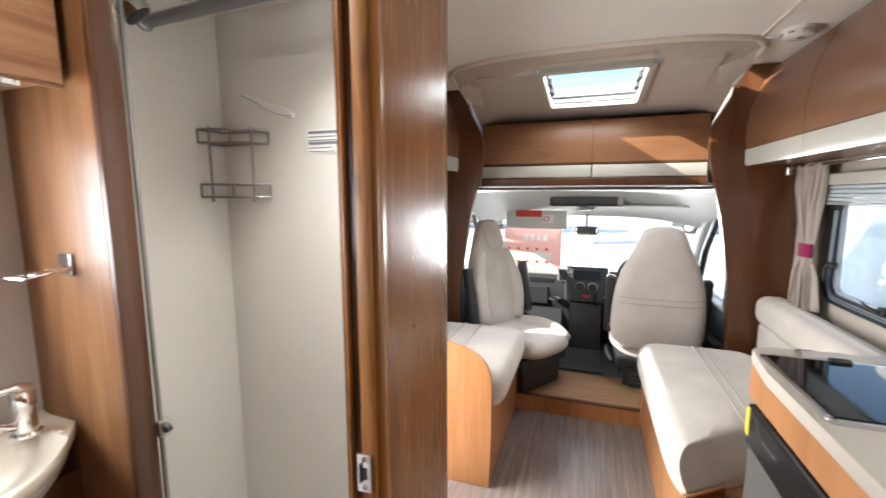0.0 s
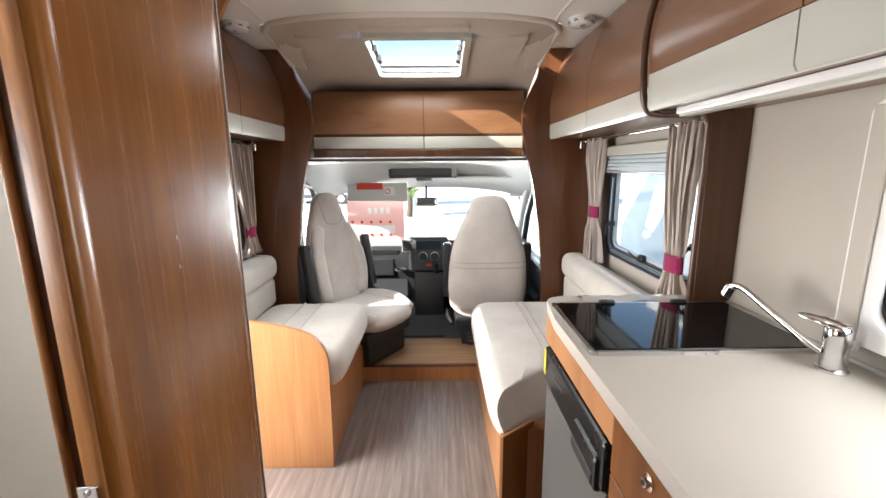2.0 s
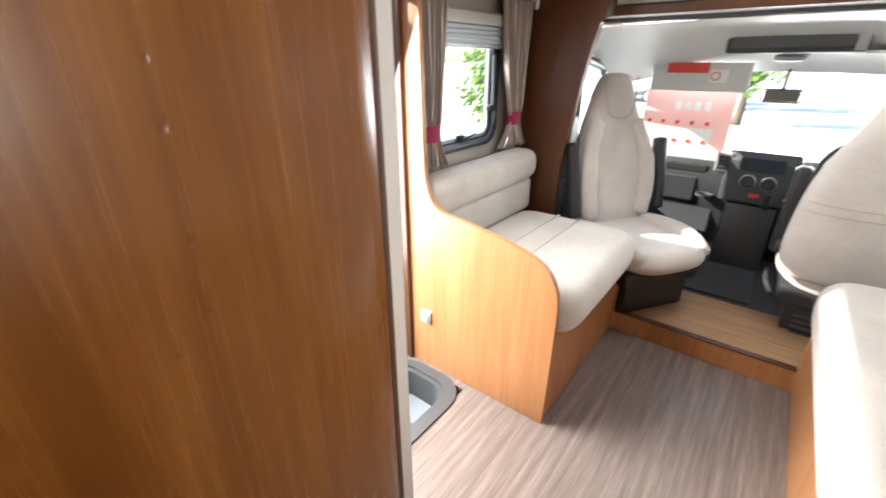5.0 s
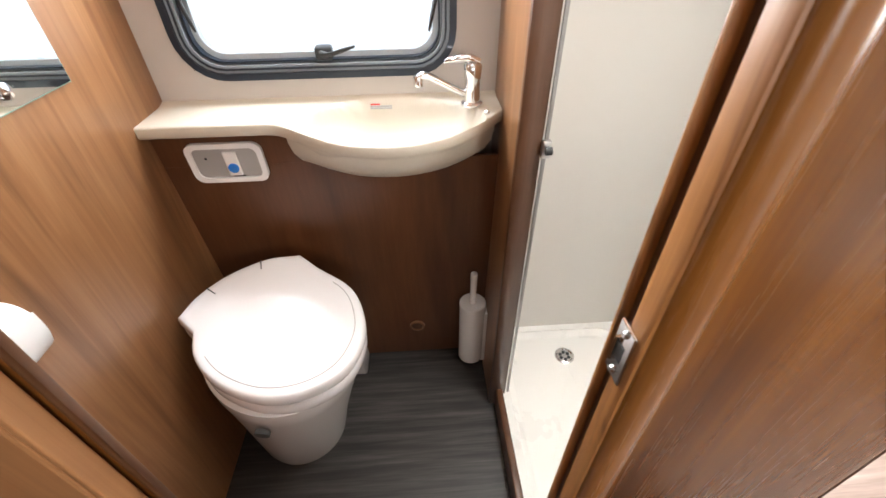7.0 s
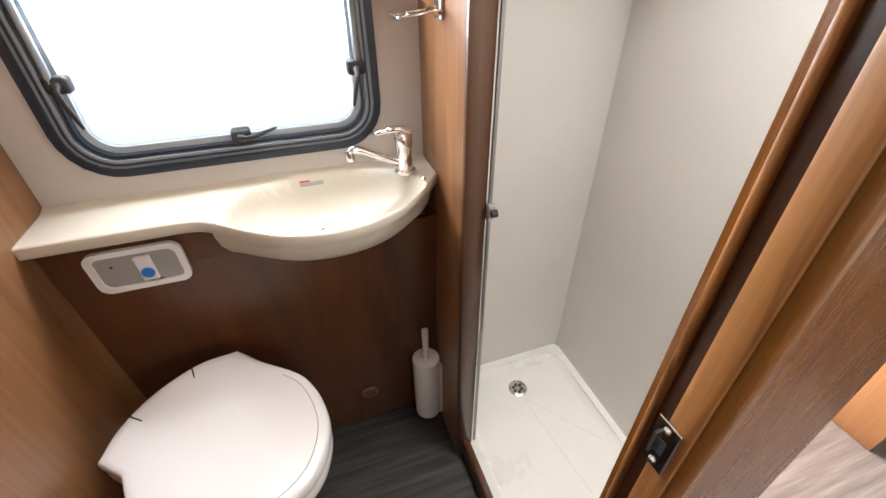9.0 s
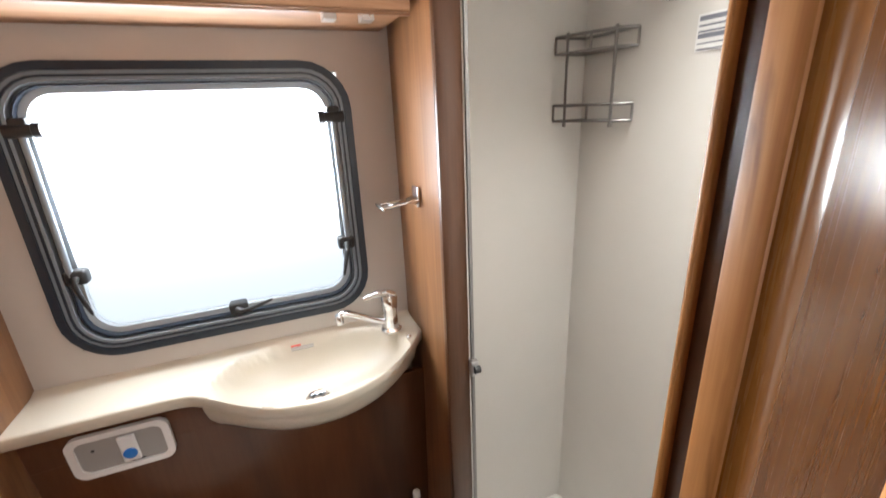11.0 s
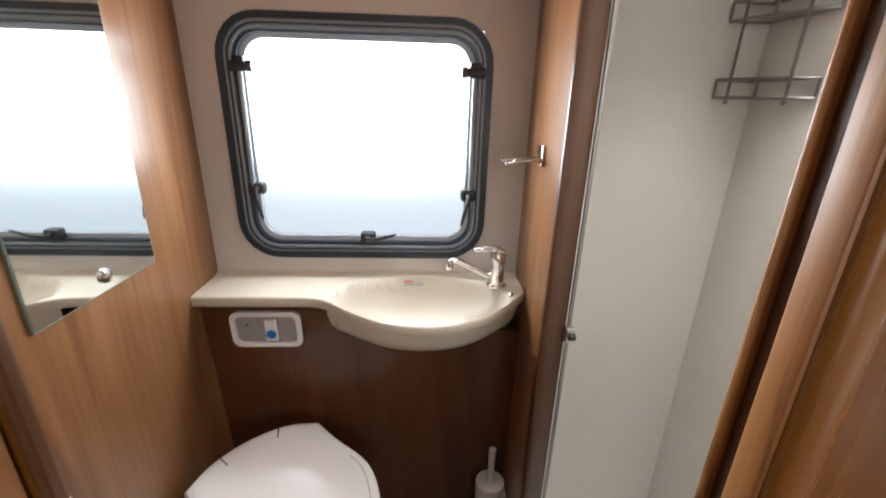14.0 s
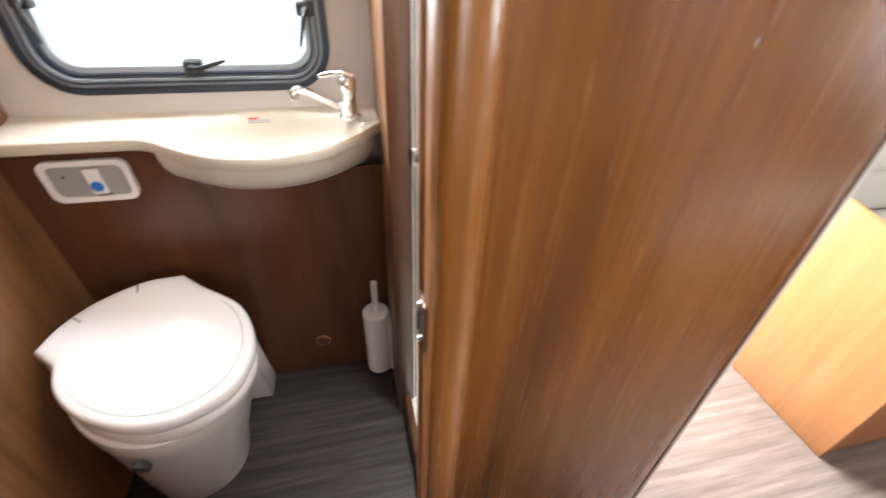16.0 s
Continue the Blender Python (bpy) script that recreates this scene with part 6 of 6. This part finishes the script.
part("stalk", tube([(0.072, 3.89, 1.12), (0.072, 3.92, 1.23)], 0.010, 8), BLACK, rmi)
vs = thing("sun_visor", (-0.35, 3.82, 1.17), "grey sun visor folded down with red sticker", "sun visor")
part("flap", box(-0.60, -0.085, 3.815, 3.832, 1.105, 1.262, 0.008), CABTRIM, vs)
part("sticker", box(-0.515, -0.295, 3.8125, 3.8155, 1.205, 1.262), RED, vs, "red sticker")
part("warning_label", box(-0.285, -0.195, 3.8125, 3.8155, 1.155, 1.225), PAPER, vs)
part("warning_sign", ring([(-0.255 + 0.024 * math.cos(a), 1.19 + 0.024 * math.sin(a)) for a in [2 * math.pi * k / 20 for k in range(20)]], [(-0.255 + 0.018 * math.cos(a), 1.19 + 0.018 * math.sin(a)) for a in [2 * math.pi * k / 20 for k in range(20)]], "y", 3.811, 3.813), RED, vs)
vs2 = thing("sun_visor", (0.5, 3.8, 1.25), "grey sun visor folded up", "sun visor")
bm = box(0.28, 0.80, 3.62, 3.80, 1.30, 1.315, 0.006)
part("flap", bm, CABTRIM, vs2)
# advertising sheet behind the windscreen, seen from its back
TRANS, tn, tl_, tb_ = nodes_of("thin_printed_sheet")
tlc = tn.new("ShaderNodeBsdfTranslucent")
tlc.inputs[0].default_value = (0.90, 0.60, 0.57, 1)
dfc = tn.new("ShaderNodeBsdfDiffuse")
dfc.inputs[0].default_value = (0.80, 0.56, 0.53, 1)
mxs = tn.new("ShaderNodeMixShader")
tl_.new(dfc.outputs[0], mxs.inputs[1]), tl_.new(tlc.outputs[0], mxs.inputs[2])
tl_.new(mxs.outputs[0], tn["Material Output"].inputs[0])
tn.remove(tb_)
mxs.inputs[0].default_value = 0.14
shs = thing("windscreen_poster", (-0.40, 4.0, 0.8), "thin pink and white poster in the windscreen, from behind", "poster")
part("sheet", box(-0.645, -0.135, 3.985, 3.987, 0.66, 1.10), TRANS, shs)
part("white_field", box(-0.645, -0.22, 3.982, 3.9845, 0.795, 0.875), PAPER, shs)
for k in range(4):
    part("letter_bar", box(-0.46 + 0.055 * k, -0.425 + 0.055 * k, 3.982, 3.9845, 0.98, 1.035), PAPER, shs)
for z in (0.79, 0.905):
    for k in range(5):
        part("dot", lathe([(0.013, 0), (0.013, -0.003)], (-0.60 + 0.085 * k, 3.982, z), "y", 14), RED, shs)

# driver seat seen from behind


def seat_shell(rows_, m):
    rws = []
    for z, w, y, d in rows_:
        row = []
        for k in range(32):
            a = 2 * math.pi * k / 32
            c, s_ = math.cos(a), math.sin(a)
            row.append((w / 2 * math.copysign(abs(c) ** 0.62, c), y + d / 2 * math.copysign(abs(s_) ** 0.75, s_), z))
        rws.append(row)
    bm = loft(rws)
    bmesh.ops.transform(bm, matrix=m, verts=bm.verts)
    return bm


def smooth_rows(rows_, steps=4):
    pa = smooth_line([(r_[0], r_[1], r_[2]) for r_ in rows_], steps)
    pb = smooth_line([(r_[0], r_[3], 0) for r_ in rows_], steps)
    return [(a.x, a.y, a.z, b_.y) for a, b_ in zip(pa, pb)]


def cab_seat(at, turn, lean, label, wide=1.0):
    """A cab seat that faces +y before it is turned: back with built-in headrest, cushion, armrests, base."""
    m = Matrix.Translation(at) @ Matrix.Rotation(radians(turn), 4, "Z")
    mb = m @ Matrix.Rotation(radians(lean), 4, "X")
    t = thing("swivel_seat", at, label, "seat", "cab seats")
    back = smooth_rows([(0.02, 0.40, 0.0, 0.08), (0.03, 0.46, 0.0, 0.12), (0.15, 0.49, 0.0, 0.15), (0.32, 0.48, 0.0, 0.15), (0.45, 0.45, 0.0, 0.14), (0.57, 0.385, 0.0, 0.125), (0.67, 0.305, 0.0, 0.115), (0.75, 0.250, 0.005, 0.105), (0.80, 0.205, 0.01, 0.09), (0.825, 0.150, 0.012, 0.07), (0.836, 0.07, 0.012, 0.03)])
    back = [(z_ * 0.965, w_ * wide, y_, d_) for z_, w_, y_, d_ in back]
    part("backrest", seat_shell(back, mb), CAB_SEAT, t, smooth=70)
    for s in (-1, 1):
        bm = tube(smooth_line([(s * 0.165, 0.045, 0.06), (s * 0.185, 0.060, 0.22), (s * 0.175, 0.052, 0.40), (s * 0.115, 0.030, 0.58)]), [0.03] + [0.052] * 11 + [0.045] * 6 + [0.02], 14)
        bmesh.ops.transform(bm, matrix=mb, verts=bm.verts)
        part("side_bolster", bm, CAB_SEAT, t, smooth=70)
    for zz in (0.335, 0.372):
        bm = tube(smooth_line([(-0.235, -0.050, zz), (-0.15, -0.078, zz), (0.15, -0.078, zz), (0.235, -0.050, zz)]), 0.0035, 6)
        bmesh.ops.transform(bm, matrix=mb, verts=bm.verts)
        part("back_seam", bm, CURTAIN, t)
    bm = tube(smooth_line([(-0.10, 0.068, 0.78), (-0.085, 0.07, 0.66), (-0.05, 0.072, 0.59), (0.05, 0.072, 0.59), (0.085, 0.07, 0.66), (0.10, 0.068, 0.78)]), 0.0035, 6)
    bmesh.ops.transform(bm, matrix=mb, verts=bm.verts)
    part("front_seam", bm, CURTAIN, t)
    cu = smooth_rows([(-0.075, 0.34, 0.24, 0.44), (-0.066, 0.42, 0.25, 0.50), (-0.035, 0.50, 0.26, 0.55), (0.0, 0.51, 0.26, 0.56), (0.035, 0.48, 0.255, 0.53), (0.05, 0.42, 0.25, 0.46), (0.046, 0.28, 0.25, 0.30), (0.042, 0.05, 0.25, 0.05)])
    part("seat_cushion", seat_shell(cu, m), CAB_SEAT, t, smooth=70)
    for s in (-1, 1):
        bm = tube(smooth_line([(s * 0.20, 0.03, 0.025), (s * 0.215, 0.20, 0.045), (s * 0.21, 0.38, 0.04), (s * 0.17, 0.49, 0.01)]), [0.03] + [0.045] * 11 + [0.04] * 6 + [0.02], 10)
        bmesh.ops.transform(bm, matrix=m, verts=bm.verts)
        part("thigh_bolster", bm, CAB_SEAT, t, smooth=70)
        bm = bmesh.new()
        box(s * 0.275 - 0.03, s * 0.275 + 0.03, 0.03, 0.10, 0.08, 0.47, 0.018, 3, bm=bm)
        bmesh.ops.transform(bm, matrix=mb, verts=bm.verts)
        ar = part("armrest", bm, BLACK, t, "dark armrest folded up", 50)
        bm = lathe([(0.03, -0.02), (0.03, 0.02)], (s * 0.265, 0.02, 0.12), "x", 18)
        bmesh.ops.transform(bm, matrix=mb, verts=bm.verts)
        part("armrest_pivot", bm, BLACK, ar, smooth=40)
    bm = box(-0.22, 0.22, 0.02, 0.46, -0.15, -0.066, 0.02)
    bmesh.ops.transform(bm, matrix=m, verts=bm.verts)
    part("swivel_plate", bm, BLACK, t, smooth=40)
    bm = bmesh.new()
    prism([(-0.17, 0.05), (0.17, 0.05), (0.18, 0.43), (-0.18, 0.43)], "z", 0.106 - at[2], -0.15, 0.02, bm=bm)
    bmesh.ops.transform(bm, matrix=m, verts=bm.verts)
    bs = part("base", bm, BLACK, t, smooth=40)
    for k in range(4):
        bm = box(-0.13, 0.13, 0.042, 0.052, -0.30 + 0.03 * k, -0.285 + 0.03 * k, 0.002)
        bmesh.ops.transform(bm, matrix=m, verts=bm.verts)
        part("base_rib", bm, CHARCOAL, bs)
    bm = tube([(-0.24, 0.05, -0.13), (-0.27, 0.12, -0.10), (-0.27, 0.30, -0.11)], 0.012, 8)
    bmesh.ops.transform(bm, matrix=m, verts=bm.verts)
    part("side_lever", bm, BLACK, t, smooth=60)
    return t


cab_seat((0.515, 3.05, 0.40), 0, 7, "cream cloth driver seat facing the windscreen", 1.10)
cab_seat((-0.53, 3.14, 0.415), -124, 10, "cream cloth passenger seat swivelled towards the lounge", 0.93)

# ---------- outside ----------
gr = bmesh.new()
bmesh.ops.create_grid(gr, x_segments=2, y_segments=2, size=400, matrix=Matrix.Translation((0, 0, -0.8)))
structure("ground", gr, ASPHALT, "pale asphalt yard", "ground")
# emissive sheet close behind the pane, standing in for daylight
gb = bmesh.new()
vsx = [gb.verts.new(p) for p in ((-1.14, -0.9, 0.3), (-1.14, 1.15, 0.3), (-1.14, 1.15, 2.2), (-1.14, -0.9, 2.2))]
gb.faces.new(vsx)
structure("backdrop_bath", gb, GLOW, "glowing sheet outside the frosted window, in place of daylight", "backdrop")


def parked_van(at, turn, label, tall=1.0):
    m = Matrix.Translation(at) @ Matrix.Rotation(radians(turn), 4, "Z") @ Matrix.Diagonal((1, 1, tall, 1))
    t = thing("parked_van", at, label, "van")

    def pt(name, bm, mat, par, **k):
        bmesh.ops.transform(bm, matrix=m, verts=bm.verts)
        return part(name, bm, mat, par, **k)

    body = pt("body", prism([(-3.0, 0.35), (-3.0, 2.6), (1.2, 2.6), (1.9, 1.65), (2.7, 1.35), (2.85, 0.9), (2.85, 0.35)], "x", -1.0, 1.0, 0.06, 3), WHITE, t, smooth=40)
    pt("side_window", prism([(0.75, 1.35), (0.75, 2.1), (1.25, 2.15), (1.75, 1.6), (1.75, 1.35)], "x", -1.02, -0.98), VANGLASS, body)
    pt("side_window", prism([(0.75, 1.35), (0.75, 2.1), (1.25, 2.15), (1.75, 1.6), (1.75, 1.35)], "x", 0.98, 1.02), VANGLASS, body)
    pt("windscreen", prism([(1.30, 2.50), (1.93, 1.68), (1.95, 1.70), (1.33, 2.52)], "x", -0.85, 0.85), VANGLASS, body)
    pt("lower_trim", box(-1.02, 1.02, -2.9, 2.8, 0.35, 0.6, 0.03), CHARCOAL, t)
    for y in (-1.9, 1.9):
        for s in (-1, 1):
            w = pt("wheel", lathe([(0.34, -0.11), (0.36, -0.06), (0.36, 0.06), (0.34, 0.11), (0.22, 0.11)], (s * 0.92, y, 0.36), "x", 28), BLACK, t, smooth=40)
            pt("rim", lathe([(0.22, -0.115), (0.22, 0.115), (0.08, 0.125), (0.02, 0.125)], (s * 0.92, y, 0.36), "x", 24), SILVER, w, smooth=40)
    return t


parked_van((3.05, 2.65, -0.8), 0, "white parked van beside the lounge window")
# unseen van, stretched in height to keep low sun off the doorway
parked_van((-3.2, 0.3, -0.8), 0, "tall white van added out of view to shade the entry door", 1.18)
parked_van((7.5, 26.0, -0.8), 60, "white van parked across the yard")
parked_van((-7.5, 27.0, -0.8), 80, "white van parked far across the yard")
LEAF = plain("leaf_green", (0.20, 0.33, 0.07), 0.6, vary=0.4, relief=0.0)
BARK = plain("bark", (0.10, 0.07, 0.05), 0.9, vary=0.3, relief=0.5)


def tree(at, h, label):
    t = thing("tree", at, label, "tree")
    rng = random.Random(int(abs(at[0] * 13 + at[1] * 7)))
    a = Vector(at)
    part("trunk", tube(smooth_line([a, a + Vector((0.05, 0.03, h * 0.25)), a + Vector((0.0, 0.08, h * 0.6))]), [0.16 * (1 - 0.05 * k) for k in range(13)], 10), BARK, t, smooth=60)
    bm = bmesh.new()
    for k in range(7):
        an = k * 0.9
        tube([a + Vector((0, 0, h * 0.4)), a + Vector((math.cos(an) * h * 0.2, math.sin(an) * h * 0.2, h * (0.55 + 0.05 * k)))], [0.06, 0.02], 6, bm=bm)
    part("limbs", bm, BARK, t)
    bm = bmesh.new()
    for k in range(1500):
        d = Vector((rng.gauss(0, 1), rng.gauss(0, 1), rng.gauss(0, 1))).normalized() * (rng.random() ** 0.4)
        c = a + Vector((0, 0, h * 0.66)) + Vector((d.x * h * 0.30, d.y * h * 0.30, d.z * h * 0.34)) * (1 + 0.25 * math.sin(d.x * 5 + d.z * 7))
        n1 = Vector((rng.gauss(0, 1), rng.gauss(0, 1), rng.gauss(0, 1))).normalized()
        n2 = n1.orthogonal().normalized()
        n3 = n1.cross(n2)
        s = h * 0.028
        bm.faces.new([bm.verts.new(c + p_) for p_ in (n2 * s, n3 * s * 0.5, -n2 * s, -n3 * s * 0.5)])
    cr_ = part("crown", bm, LEAF, t)
    return t


for at, h in (((-4.6, 8.6, -0.8), 2.5), ((-7.6, 9.2, -0.8), 2.0), ((-1.2, 19.0, -0.8), 3.0), ((-4.0, 24.0, -0.8), 5.0)):
    tree(at, h, "leafy green tree at the edge of the yard")
